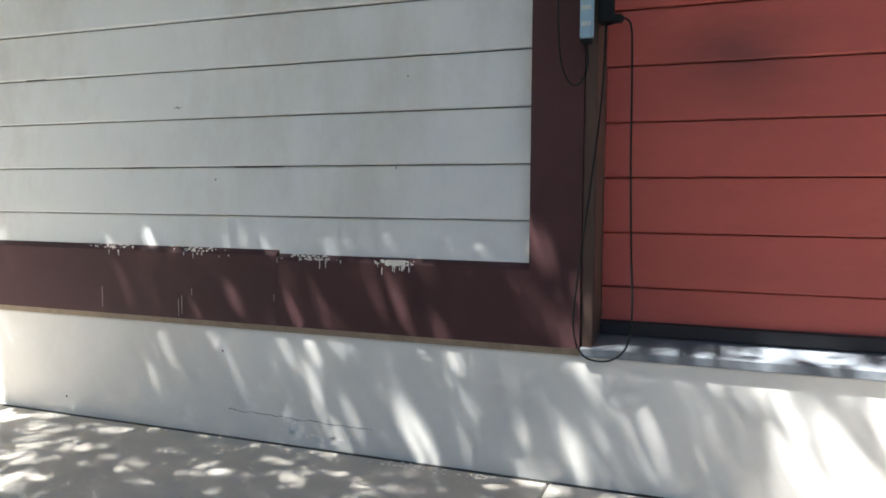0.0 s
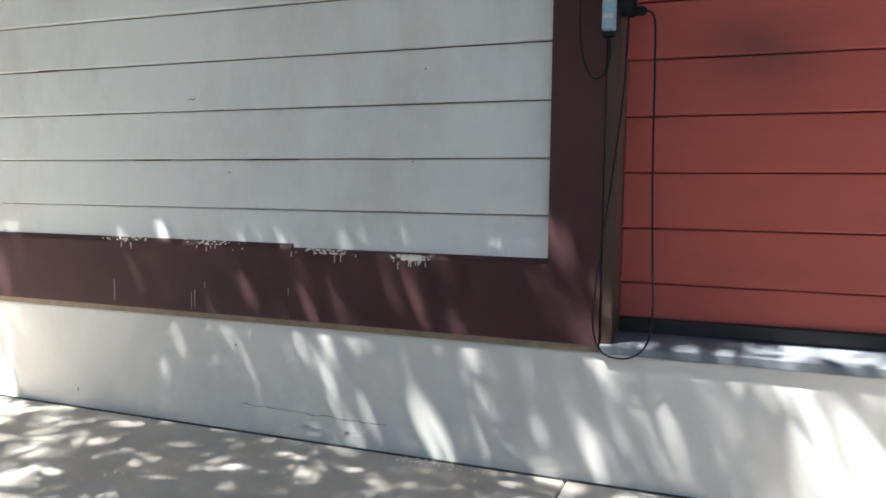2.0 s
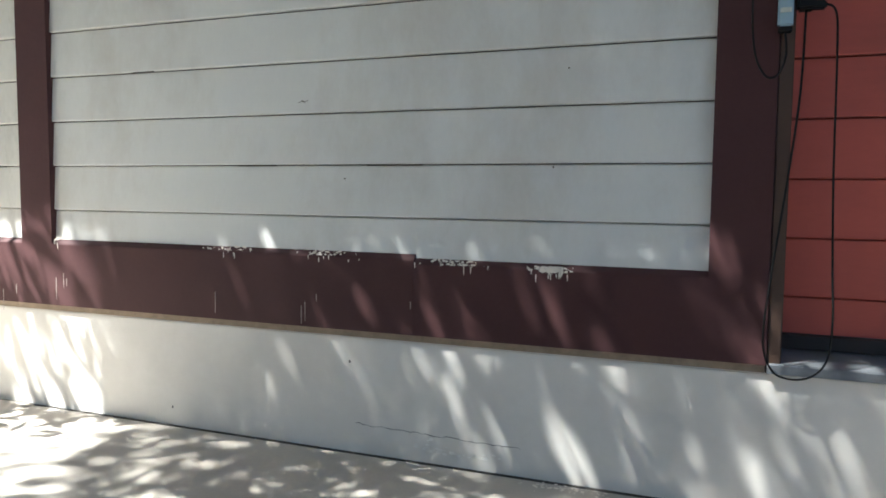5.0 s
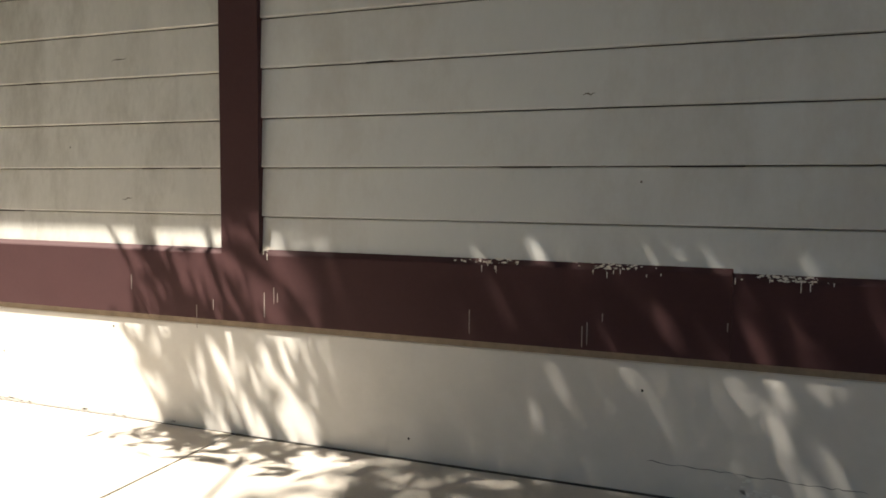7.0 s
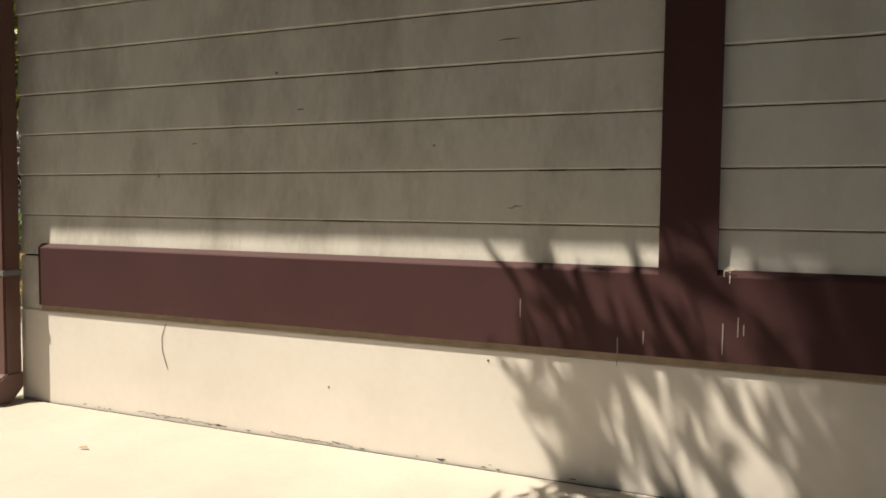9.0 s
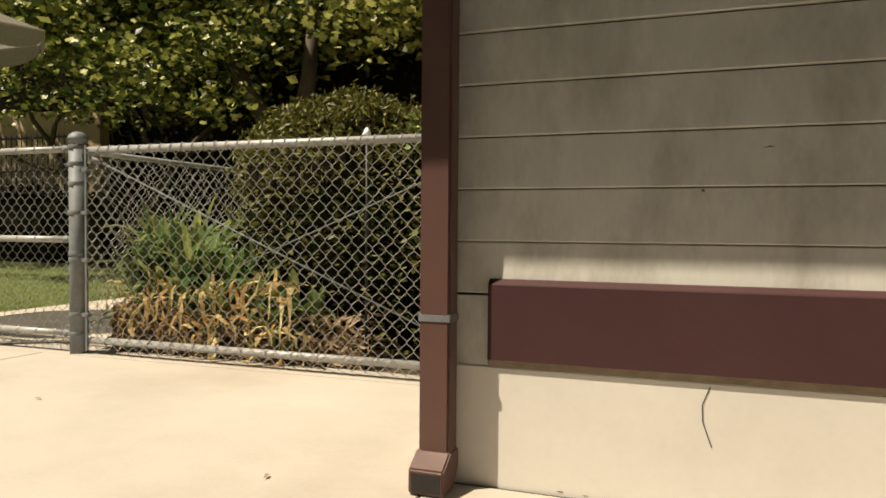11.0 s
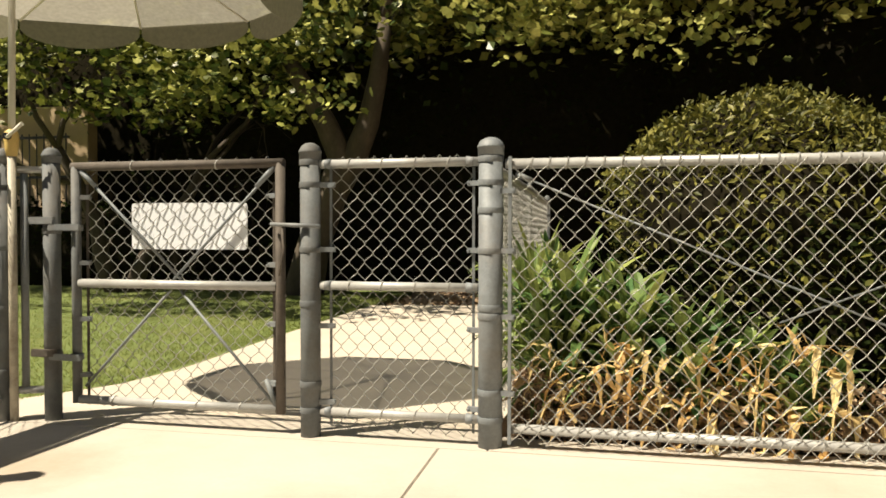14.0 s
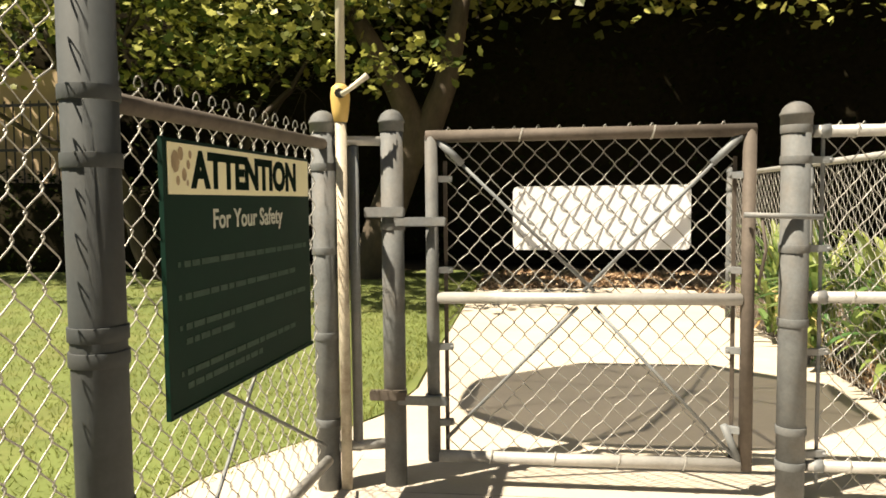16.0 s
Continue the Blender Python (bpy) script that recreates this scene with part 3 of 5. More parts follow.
# narrow panel beside the gate
narrow = thing("chain_link_fence", 0, 0, 0, "narrow galvanised chain-link panel with a middle rail", "fence", "chain-link fence")
fence_post(narrow, *P2, 0.050, 1.46, (1.36, 1.25, 0.93, 0.66, 0.26, 0.13), mat=M_DARKSTEEL)
for z in (1.352, 0.752, 0.125):
    rail(narrow, (P2[0] + 0.055, FY, z), (P3[0] - 0.06, FY, z), 0.022)
    ties(narrow, (P2[0] + 0.12, FY, z), (P3[0] - 0.12, FY, z), 4, 0.0245)
    for x, s in ((P2[0] + 0.062, 1), (P3[0] - 0.066, -1)):
        part("rail_end", tubed([(x, FY, z), (x + s * 0.05, FY, z)], [0.020, 0.027], 10), M_STEEL, narrow)
chain_link("mesh", narrow, (P2[0] + 0.11, FY + 0.027), (P3[0] - 0.095, FY + 0.027), 0.03, 1.385)
for x in (P2[0] + 0.10, P3[0] - 0.085):
    part("tension_bar", boxed(x - 0.007, x + 0.007, FY + 0.020, FY + 0.026, 0.05, 1.33, 0.002), M_STEEL, narrow)
for z in (1.25, 0.93, 0.55, 0.17):
    clamp(narrow, P2[0] + 0.045, FY, z, P2[0] + 0.125, FY + 0.018)
    clamp(narrow, P3[0] - 0.05, FY, z, P3[0] - 0.11, FY + 0.018)

# the gate
gate = thing("chain_link_gate", 0, 0, 0, "closed chain-link gate with a rusted steel frame and crossed braces", "gate")
GX0, GX1 = -10.235, -9.065
part("stile", tubed([(GX0, FY, 0.10), (GX0, FY, 1.362)], 0.025, 12), M_DARKSTEEL, gate)
part("stile", tubed([(GX1, FY, 0.10), (GX1, FY, 1.362)], 0.025, 12), M_RUST, gate)
part("frame_rail", tubed([(GX0 - 0.02, FY, 1.362), (GX1 + 0.02, FY, 1.362)], 0.024, 12), M_RUST, gate)
part("frame_rail", tubed([(GX0 + 0.02, FY, 0.742), (GX1 - 0.02, FY, 0.742)], 0.023, 12), M_RAIL, gate)
part("frame_rail", tubed([(GX0 + 0.02, FY, 0.118), (GX1 - 0.02, FY, 0.118)], 0.024, 12), M_RAIL, gate)
chain_link("mesh", gate, (GX0 + 0.055, FY + 0.029), (GX1 - 0.05, FY + 0.029), 0.085, 1.395)
for x in (GX0 + 0.05, GX1 - 0.045):
    part("tension_bar", boxed(x - 0.008, x + 0.008, FY + 0.022, FY + 0.028, 0.12, 1.27, 0.002), M_RUST, gate)
for z in (1.20, 0.85, 0.55, 0.25):
    clamp(gate, GX0 + 0.02, FY, z, GX0 + 0.075, FY + 0.02)
    clamp(gate, GX1 - 0.02, FY, z, GX1 - 0.07, FY + 0.02)
for a, b in (((GX0 + 0.04, 1.33), (-9.62, 0.77)), ((GX1 - 0.04, 1.33), (-9.66, 0.77)), ((-9.62, 0.71), (GX1 - 0.04, 0.15)), ((-9.68, 0.71), (GX0 + 0.05, 0.19))):
    part("brace", tubed([(a[0], FY + 0.002, a[1]), (b[0], FY + 0.002, b[1])], 0.0075, 6), M_STEEL, gate)
for (a, b) in (((GX0 + 0.03, 1.345), (GX0 + 0.12, 1.255)), ((GX1 - 0.03, 1.345), (GX1 - 0.13, 1.245)), ((GX1 - 0.02, 0.13), (GX1 - 0.08, 0.27))):
    part("brace_end", tubed([(a[0], FY, a[1]), (b[0], FY, b[1])], [0.017, 0.013], 8), M_STEEL, gate)
ties(gate, (GX0 + 0.1, FY, 1.362), (GX1 - 0.1, FY, 1.362), 2, 0.0245)
ties(gate, (GX0 + 0.1, FY, 0.118), (GX1 - 0.1, FY, 0.118), 4, 0.027)
for z in (1.05, 0.36):
    part("hinge", boxed(P1[0] + 0.02, GX0 + 0.06, FY - 0.055, FY - 0.040, z - 0.030, z + 0.006, 0.004), M_STEEL, gate)
    part("hinge_band", lathe(((0.030, z - 0.03), (0.034, z - 0.028), (0.034, z + 0.002), (0.030, z + 0.004)), GX0, FY), M_STEEL, gate)
latch = part("latch", tubed([(GX1 - 0.03, FY - 0.05, 1.055), (P2[0] + 0.075, FY - 0.062, 1.045)], 0.010, 8), M_STEEL, gate)
part("latch_arm", tubed([(GX1 + 0.03, FY - 0.05, 1.055), (GX1 + 0.045, FY - 0.06, 0.93), (GX1 + 0.02, FY - 0.06, 0.80)], 0.006, 6), M_RUST, gate)

# white board wired to the gate
board = thing("sign_board", 0, 0, 0, "blank white sign board wired behind the gate mesh", "sign")
panel_bm = prism(tuple((cx + 0.018 * math.cos(a), cz + 0.018 * math.sin(a)) for cx, cz, a0 in ((-9.28, 1.15, 0), (-9.907, 1.15, 90), (-9.907, 0.943, 180), (-9.28, 0.943, 270)) for a in (radians(a0), radians(a0 + 45), radians(a0 + 90))), "y", FY + 0.034, FY + 0.038)
part("panel", panel_bm, M_SIGNBACK, board)
for x in (-9.90, -9.285):
    for z in (0.95, 1.145):
        part("wire_tie", tubed([(x, FY + 0.018, z), (x, FY + 0.036, z)], 0.003, 5), M_WIRE, board)

# hinge post, corner post and the wing that carries the notice
wing = thing("chain_link_fence", 0, 0, 0, "chain-link fence wing at the lawn, ending at a taller post", "fence", "chain-link fence")
hp = fence_post(wing, *P1, 0.044, 1.47, (1.02, 0.36), mat=M_DARKSTEEL)
part("hinge_lug", boxed(P1[0] - 0.10, P1[0] + 0.055, P1[1] - 0.062, P1[1] - 0.034, 1.055, 1.095, 0.004), M_STEEL, hp)
part("hinge_lug", boxed(P1[0] - 0.09, P1[0] + 0.055, P1[1] - 0.062, P1[1] - 0.034, 0.345, 0.385, 0.004), M_RUST, hp)
fence_post(wing, P1A[0] - 0.01, P1A[1] + 0.03, 0.046, 1.465, (1.25, 0.93, 0.60, 0.26), mat=M_DARKSTEEL)
fence_post(wing, *P0, 0.054, 1.82, (1.33, 1.20, 0.86, 0.81, 0.50, 0.13), mat=M_POST)
rail(wing, (P1A[0] + 0.03, P1A[1] + 0.03, 1.35), (P1[0] - 0.03, P1[1], 1.35), 0.018)
rail(wing, (P1A[0] + 0.03, P1A[1] + 0.03, 0.16), (P1[0] - 0.03, P1[1], 0.16), 0.021)
part("stile", tubed([(-10.535, 3.76, 0.14), (-10.535, 3.76, 1.33)], 0.020, 10), M_STEEL, wing)
rail(wing, (P0[0], P0[1] + 0.05, 1.325), (P1A[0], P1A[1] - 0.02, 1.335), 0.022, "top_rail", M_RUST)
rail(wing, (P0[0], P0[1] + 0.05, 0.12), (P1A[0], P1A[1] - 0.02, 0.12), 0.021, "bottom_rail")
chain_link("mesh", wing, (P0[0] - 0.026, P0[1] + 0.09), (P1A[0] - 0.026, P1A[1] - 0.05), 0.03, 1.385, looped=True)
part("brace_wire", tubed([(P0[0] + 0.01, 2.75, 0.66), (P1A[0] + 0.01, 3.62, 0.20)], 0.006, 6), M_STEEL, wing)
part("brace_wire", tubed([(P0[0] + 0.01, 3.20, 0.66), (P0[0] + 0.01, 2.60, 0.12)], 0.006, 6), M_STEEL, wing)
rail(wing, (P0[0], P0[1] - 0.05, 1.66), (P0[0], -3.0, 1.66), 0.022, "top_rail")
rail(wing, (P0[0], P0[1] - 0.05, 0.12), (P0[0], -3.0, 0.12), 0.021, "bottom_rail")
chain_link("mesh", wing, (P0[0] - 0.03, -0.4), (P0[0] - 0.03, P0[1] - 0.07), 0.03, 1.70)
for y in (-0.45, -3.0):
    fence_post(wing, P0[0], y, 0.046, 1.80, (1.3, 0.5))

# fence between the path and the planting
back = thing("chain_link_fence", 0, 0, 0, "weathered chain-link fence running back beside the path", "fence", "chain-link fence")
for y, r in ((6.13, 0.018), (8.17, 0.032)):
    fence_post(back, -8.03, y, r, 1.41, (1.2, 0.5), mat=M_DARKSTEEL)
rail(back, (P3[0], FY + 0.05, TOP), (-8.03, 8.17, TOP), 0.02, "top_rail")
chain_link("mesh", back, (-8.0, FY + 0.07), (-8.03, 8.17), 0.03, 1.37)


# ---- notice ----
def letters(body, size, mat, parent, x, y, z, width=None, name="lettering", bold=0.0):
    cu = bpy.data.curves.new(name, "FONT")
    cu.body = body
    cu.size = size
    cu.extrude = 0.0006
    cu.offset = bold
    cu.resolution_u = 3
    tmp = bpy.data.objects.new(name, cu)
    scene.collection.objects.link(tmp)
    dg = bpy.context.evaluated_depsgraph_get()
    me = bpy.data.meshes.new_from_object(tmp.evaluated_get(dg))
    bpy.data.objects.remove(tmp)
    bpy.data.curves.remove(cu)
    xs = [v.co.x for v in me.vertices]
    k = (width / (max(xs) - min(xs))) if width else 1.0
    for v in me.vertices:
        v.co = Vector((x + v.co.z, y + (v.co.x - min(xs)) * k, z + v.co.y))
    me.materials.clear()
    me.materials.append(mat)
    ob = new(name, me)
    ob.parent = parent
    return ob


SX, SY0, SY1, SZ0, SZ1 = -10.645, 2.584, 3.535, 0.616, 1.270
notice = thing("notice_sign", 0, 0, 0, "dark green metal safety notice with a cream heading", "sign")
part("plate", boxed(SX - 0.006, SX, SY0, SY1, SZ0, SZ1, 0.002), M_GREEN, notice)
part("heading", boxed(SX + 0.0005, SX + 0.0025, SY0 + 0.012, SY1 - 0.012, 1.137, SZ1 - 0.010), M_CREAM, notice)
for bm in (boxed(SX - 0.008, SX + 0.004, SY0 - 0.006, SY1 + 0.006, SZ0 - 0.012, SZ0 - 0.001), boxed(SX - 0.008, SX + 0.004, SY0 - 0.012, SY0 - 0.001, SZ0 - 0.012, SZ1)):
    part("edge_strip", bm, M_GREEN, notice)
letters("ATTENTION", 0.122, M_INK, notice, SX + 0.003, SY0 + 0.116, 1.158, 0.705, bold=0.006)
letters("For Your Safety", 0.072, M_LETTER, notice, SX + 0.0012, SY0 + 0.230, 1.050, 0.47, bold=0.0012)
for i, (w0, w1) in enumerate(((0.075, 0.91), (0.075, 0.80), (0.075, 0.90), (0.075, 0.36), (0.075, 0.81), (0.075, 0.52))):
    z = (0.960, 0.880, 0.806, 0.770, 0.694, 0.660)[i]
    words = boxed(SX + 0.0004, SX + 0.0016, SY0 + w0, SY0 + w0 + 0.03, z, z + 0.015)
    w = w0 + 0.038
    while w < w1 - 0.02:
        wide = min(0.022 + 0.075 * ((w * 37.3 + i * 0.61) % 1.0), w1 - w)
        box(words, SX + 0.0004, SX + 0.0016, SY0 + w, SY0 + w + wide, z, z + 0.015)
        w += wide + 0.009
    part("text_line", words, M_DIM, notice)
    if i in (0, 1, 2, 4):
        part("bullet", boxed(SX + 0.0004, SX + 0.0016, SY0 + 0.045, SY0 + 0.058, z + 0.002, z + 0.014), M_DIM, notice)
flame = bmesh.new()
for k, (dy, dz, r) in enumerate(((0.045, 1.215, 0.020), (0.07, 1.235, 0.013), (0.085, 1.185, 0.012), (0.105, 1.21, 0.009), (0.115, 1.235, 0.008), (0.055, 1.17, 0.009), (0.10, 1.165, 0.006))):
    c = [flame.verts.new((SX + 0.0034, SY0 + dy + r * math.cos(a * math.tau / 7), dz + r * 1.4 * math.sin(a * math.tau / 7))) for a in range(7)]
    flame.faces.new(c)
part("emblem", flame, M_EMBLEM, notice, "faded plain emblem")
# the plate follows the fence, turned about its far edge
notice.rotation_euler = (0, 0, -0.047)
notice.location = Vector((SX, SY1, 0)) - Matrix.Rotation(-0.047, 3, "Z") @ Vector((SX, SY1, 0))


# ---- lawn, path and beds ----
def slab_poly(name, outline, z, mat, label, category, depth=0.12):
    return tagged(link_mesh(name, prism(outline, "z", z - depth, z), mat), label, category, kind="structure")


slab_poly("path", ((-10.60, 4.054), (-8.02, 4.054), (-7.96, 5.2), (-7.94, 9.0), (-7.9, 10.3), (-8.8, 10.55), (-10.0, 10.4), (-10.60, 10.2), (-10.60, 9.6), (-10.57, 6.5), (-10.54, 5.3), (-10.62, 4.8)), -0.004, M_PATH,
          "pale concrete path leading back from the gate", "path")
slab_poly("path_edge", ((-11.35, 2.1), (-10.604, 2.1), (-10.604, 4.79), (-10.75, 4.52), (-11.0, 4.15), (-11.2, 3.75), (-11.3, 3.2)), -0.006, M_PATH,
          "pale concrete margin along the lawn", "path")
lawn = slab_poly("lawn", ((-32, -9), (-11.37, -9), (-11.37, 2.0), (-11.32, 3.2), (-11.22, 3.76), (-11.02, 4.16), (-10.77, 4.53), (-10.64, 4.8), (-10.56, 5.3), (-10.59, 6.5), (-10.62, 10.0), (-10.72, 13.0), (-32, 13.0)), -0.01, M_LAWN,
                 "short sunlit green lawn", "lawn", 0.10)
slab_poly("bed", ((-7.93, 3.954), (-4.90, 3.954), (-4.90, 9.5), (-7.92, 9.5)), -0.01, M_SOIL, "dark planting bed of soil and litter", "soil", 0.08)

gr = np.random.RandomState(5)
gv, gf = [], []
count = 0
while count < 64000:
    x = -10.6 - gr.rand() ** 1.6 * 9.0
    y = 1.5 + gr.rand() * 11.0
    edge = -11.34 if y < 3.2 else (-11.34 + (y - 3.2) * 0.45 if y < 4.8 else -10.60)
    count += 1
    if x > edge - 0.02:
        continue
    h = 0.008 + 0.020 * gr.rand()
    a = gr.rand() * math.tau
    w = 0.0042
    lean = gr.normal(0, 0.022, 2)
    i = len(gv)
    gv += [(x - w * math.cos(a), y - w * math.sin(a), -0.012), (x + w * math.cos(a), y + w * math.sin(a), -0.012), (x + lean[0], y + lean[1], h)]
    gf.append((i, i + 1, i + 2))
tagged(sheet_mesh("grass", gv, gf, M_GRASS), "short green grass blades of the lawn", "grass", kind="stuff")


# ---- foliage ----
RHOMB = ((0, -0.5), (0.5, 0.05), (0, 0.5), (-0.5, 0.05))
OVAL = ((0, -0.5), (0.33, -0.22), (0.42, 0.1), (0, 0.5), (-0.42, 0.1), (-0.33, -0.22))
LOBED = ((0, -0.5), (0.22, -0.34), (0.44, -0.28), (0.38, -0.02), (0.46, 0.20), (0.22, 0.27), (0, 0.55), (-0.20, 0.24), (-0.48, 0.22), (-0.36, -0.05), (-0.42, -0.30), (-0.2, -0.36))


def leaves(name, places, mat, parent, size, shape=RHOMB, seed=1, ratio=0.6, up=0.5, droop=0.0, fold=0.12):
    """Many separate leaves at the given places, each turned at random with a leaning towards the light."""
    rs = np.random.RandomState(seed)
    places = np.asarray(places)
    n = len(places)
    nor = rs.normal(0, 1, (n, 3))
    nor[:, 2] = np.abs(nor[:, 2]) + up
    nor /= np.linalg.norm(nor, axis=1)[:, None]
    rnd = rs.normal(0, 1, (n, 3))
    rnd[:, 2] -= droop
    axis = rnd - nor * np.sum(rnd * nor, axis=1)[:, None]
    axis /= np.linalg.norm(axis, axis=1)[:, None]
    side_way = np.cross(axis, nor)
    ln = size * rs.uniform(0.6, 1.25, n)
    k = len(shape)
    pts = np.zeros((n, k, 3))
    for i, (u, v) in enumerate(shape):
        pts[:, i] = places + side_way * (u * ratio * ln)[:, None] + axis * (v * ln)[:, None] + nor * (abs(u) * fold * ln)[:, None]
    faces = np.arange(n * k).reshape(n, k)
    return sheet_mesh(name, pts.reshape(-1, 3).tolist(), faces.tolist(), mat, parent)


def shell_places(rs, n, centre, radii, inner=0.75, bumps=0.10, zmin=None):
    """Places in the outer layer of a lumpy rounded mass."""
    d = rs.normal(0, 1, (n, 3))
    d /= np.linalg.norm(d, axis=1)[:, None]
    r = inner + (1 - inner) * rs.rand(n) ** 0.5
    lump = 1 + bumps * np.sin(d[:, 0] * 7 + 1) * np.sin(d[:, 1] * 6 + 2) * np.sin(d[:, 2] * 8) + 0.5 * bumps * rs.normal(0, 1, n)
    p = np.asarray(centre) + d * np.asarray(radii) * (r * lump)[:, None]
    if zmin is not None:
        p = p[p[:, 2] > zmin]
    return p


def clump_places(rs, clumps, per, spread):
    out = []
    for c in clumps:
        out.append(np.asarray(c) + rs.normal(0, 1, (per, 3)) * np.asarray(spread))
    return np.concatenate(out)


def core(name, parent, centre, radii, mat, seed=1):
    bm = bmesh.new()
    bmesh.ops.create_icosphere(bm, subdivisions=3, radius=1.0)
    for v in bm.verts:
        k = 1 + 0.10 * noise.noise(v.co * 3 + Vector((seed, 0, 0)))
        v.co = Vector((centre[0] + v.co.x * radii[0] * k, centre[1] + v.co.y * radii[1] * k, max(centre[2] + v.co.z * radii[2] * k, -0.05)))
    return part(name, bm, mat, parent)


# core of the foliage, with the shade inside it put into the colour
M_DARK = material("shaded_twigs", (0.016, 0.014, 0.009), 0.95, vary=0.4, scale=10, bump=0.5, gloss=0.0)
fr = np.random.RandomState(11)

bush = thing("clipped_bush", 0, 0, 0, "large rounded clipped bush with small dark olive leaves", "bush")
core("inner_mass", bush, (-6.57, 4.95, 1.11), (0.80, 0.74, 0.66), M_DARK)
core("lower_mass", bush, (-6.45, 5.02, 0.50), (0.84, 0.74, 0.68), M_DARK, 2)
# olive leaves thin out downward, so the bush's shaded flank shows darker colours
cp = shell_places(fr, 25000, (-6.57, 4.95, 1.12), (0.89, 0.84, 0.69), 0.86, 0.075, 0.55)
cp = cp[fr.rand(len(cp)) < np.clip((cp[:, 2] - 1.15) / 0.38, 0.18, 1.0)]
leaves("crown", cp, M_HEDGELEAF, bush, 0.055, RHOMB, 3, 0.42, 0.2, -0.9)
sprigs = shell_places(fr, 420, (-6.57, 4.95, 1.12), (0.92, 0.87, 0.72), 0.95, 0.05, 1.15)
leaves("outer_foliage", clump_places(fr, sprigs, 6, (0.018, 0.018, 0.03)), M_HEDGELEAF, bush, 0.05, RHOMB, 13, 0.4, 0.1, -1.5)
# darker leaf copy: shade on the bush's lower side is painted in
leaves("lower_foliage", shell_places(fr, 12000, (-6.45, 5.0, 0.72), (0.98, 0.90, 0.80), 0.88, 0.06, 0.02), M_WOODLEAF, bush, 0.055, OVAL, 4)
part("trunk", tubed([(-6.5, 5.0, -0.05), (-6.5, 5.0, 0.5)], 0.05, 8), M_BARK, bush)

shrub = thing("leafy_shrub", 0, 0, 0, "light green leafy shrub growing against the fence", "shrub")
part("stem", tubed([(-5.25, 4.30, -0.05), (-5.30, 4.25, 0.5), (-5.35, 4.28, 1.1)], [0.03, 0.022, 0.01], 7), M_BARK, shrub)
part("stem", tubed([(-5.25, 4.30, 0.15), (-5.50, 4.22, 0.6), (-5.6, 4.25, 1.1)], [0.022, 0.016, 0.008], 7), M_BARK, shrub)
sprig = [(-5.85 + 0.16 * k, 4.5 + 0.1 * math.sin(k), 1.45 + 0.10 * math.sin(k * 1.9)) for k in range(6)]
sp = []
for k in range(200):
    z = 0.08 + 1.28 * fr.rand()
    half = 0.15 + 0.19 * min(1.0, z / 0.8)
    sp.append((-5.25 + fr.uniform(-half, half) - 0.10 * (z - 0.6), 4.20 + fr.uniform(-0.20, 0.24), z))
leaves("crown", clump_places(fr, sp + sprig, 58, (0.06, 0.05, 0.06)), M_SHRUBLEAF, shrub, 0.060, OVAL, 7, 0.62, 0.4)


def strap_leaf(bm, x, y, z, heading, length, width, lift, sag):
    """One long arching strap leaf with a shallow keel."""
    n = 7
    rows = []
    for i in range(n + 1):
        s = i / n
        out = length * s * math.cos(lift) * (1.0 if sag < 1 else 1.0 - 0.45 * s)
        up_z = length * (s * math.sin(lift) - sag * s * s * 0.9)
        w = width * (0.60 + 1.5 * s * (1 - s)) * (1 - s ** 7)
        c = Vector((x + out * math.cos(heading), max(y + out * math.sin(heading), 3.835 + 0.03 * s), max(z + up_z, 0.01)))
        sd = Vector((-math.sin(heading), math.cos(heading), 0)) * w * 0.5
        rows.append((bm.verts.new(c - sd + Vector((0, 0, w * 0.25))), bm.verts.new(c), bm.verts.new(c + sd + Vector((0, 0, w * 0.25)))))
    for a, b in zip(rows, rows[1:]):
        bm.faces.new((a[0], a[1], b[1], b[0]))
        bm.faces.new((a[1], a[2], b[2], b[1]))


def wilted(bm, x, y, z, length, width):
    """A withered leaf: bent, kinked and hanging, narrowing where it has curled."""
    n = 6
    heading, lift = lr.uniform(math.pi * 0.8, math.tau * 1.1), lr.uniform(-1.1, 0.9)
    c = Vector((x, y, z))
    rows = []
    for i in range(n + 1):
        s = i / n
        w = width * (1.0 - 0.75 * s) * lr.uniform(0.5, 1.15)
        twist = heading + 1.57 + lr.uniform(-0.7, 0.7)
        sd = Vector((math.cos(twist), math.sin(twist), lr.uniform(-0.5, 0.5))) * w * 0.5
        rows.append((bm.verts.new(c - sd), bm.verts.new(c + sd)))
        c = c + Vector((math.cos(lift) * math.cos(heading), math.cos(lift) * math.sin(heading), math.sin(lift))) * (length / n)
        c = Vector((c.x, max(c.y, 3.84), max(c.z, 0.012)))
        heading += lr.gauss(0, 0.35)
        lift = min(max(lift - lr.choice((-0.5, 0.05, 0.2, 0.5, 1.0)), -1.5), 1.2)
    for p, q in zip(rows, rows[1:]):
        bm.faces.new((p[0], p[1], q[1], q[0]))


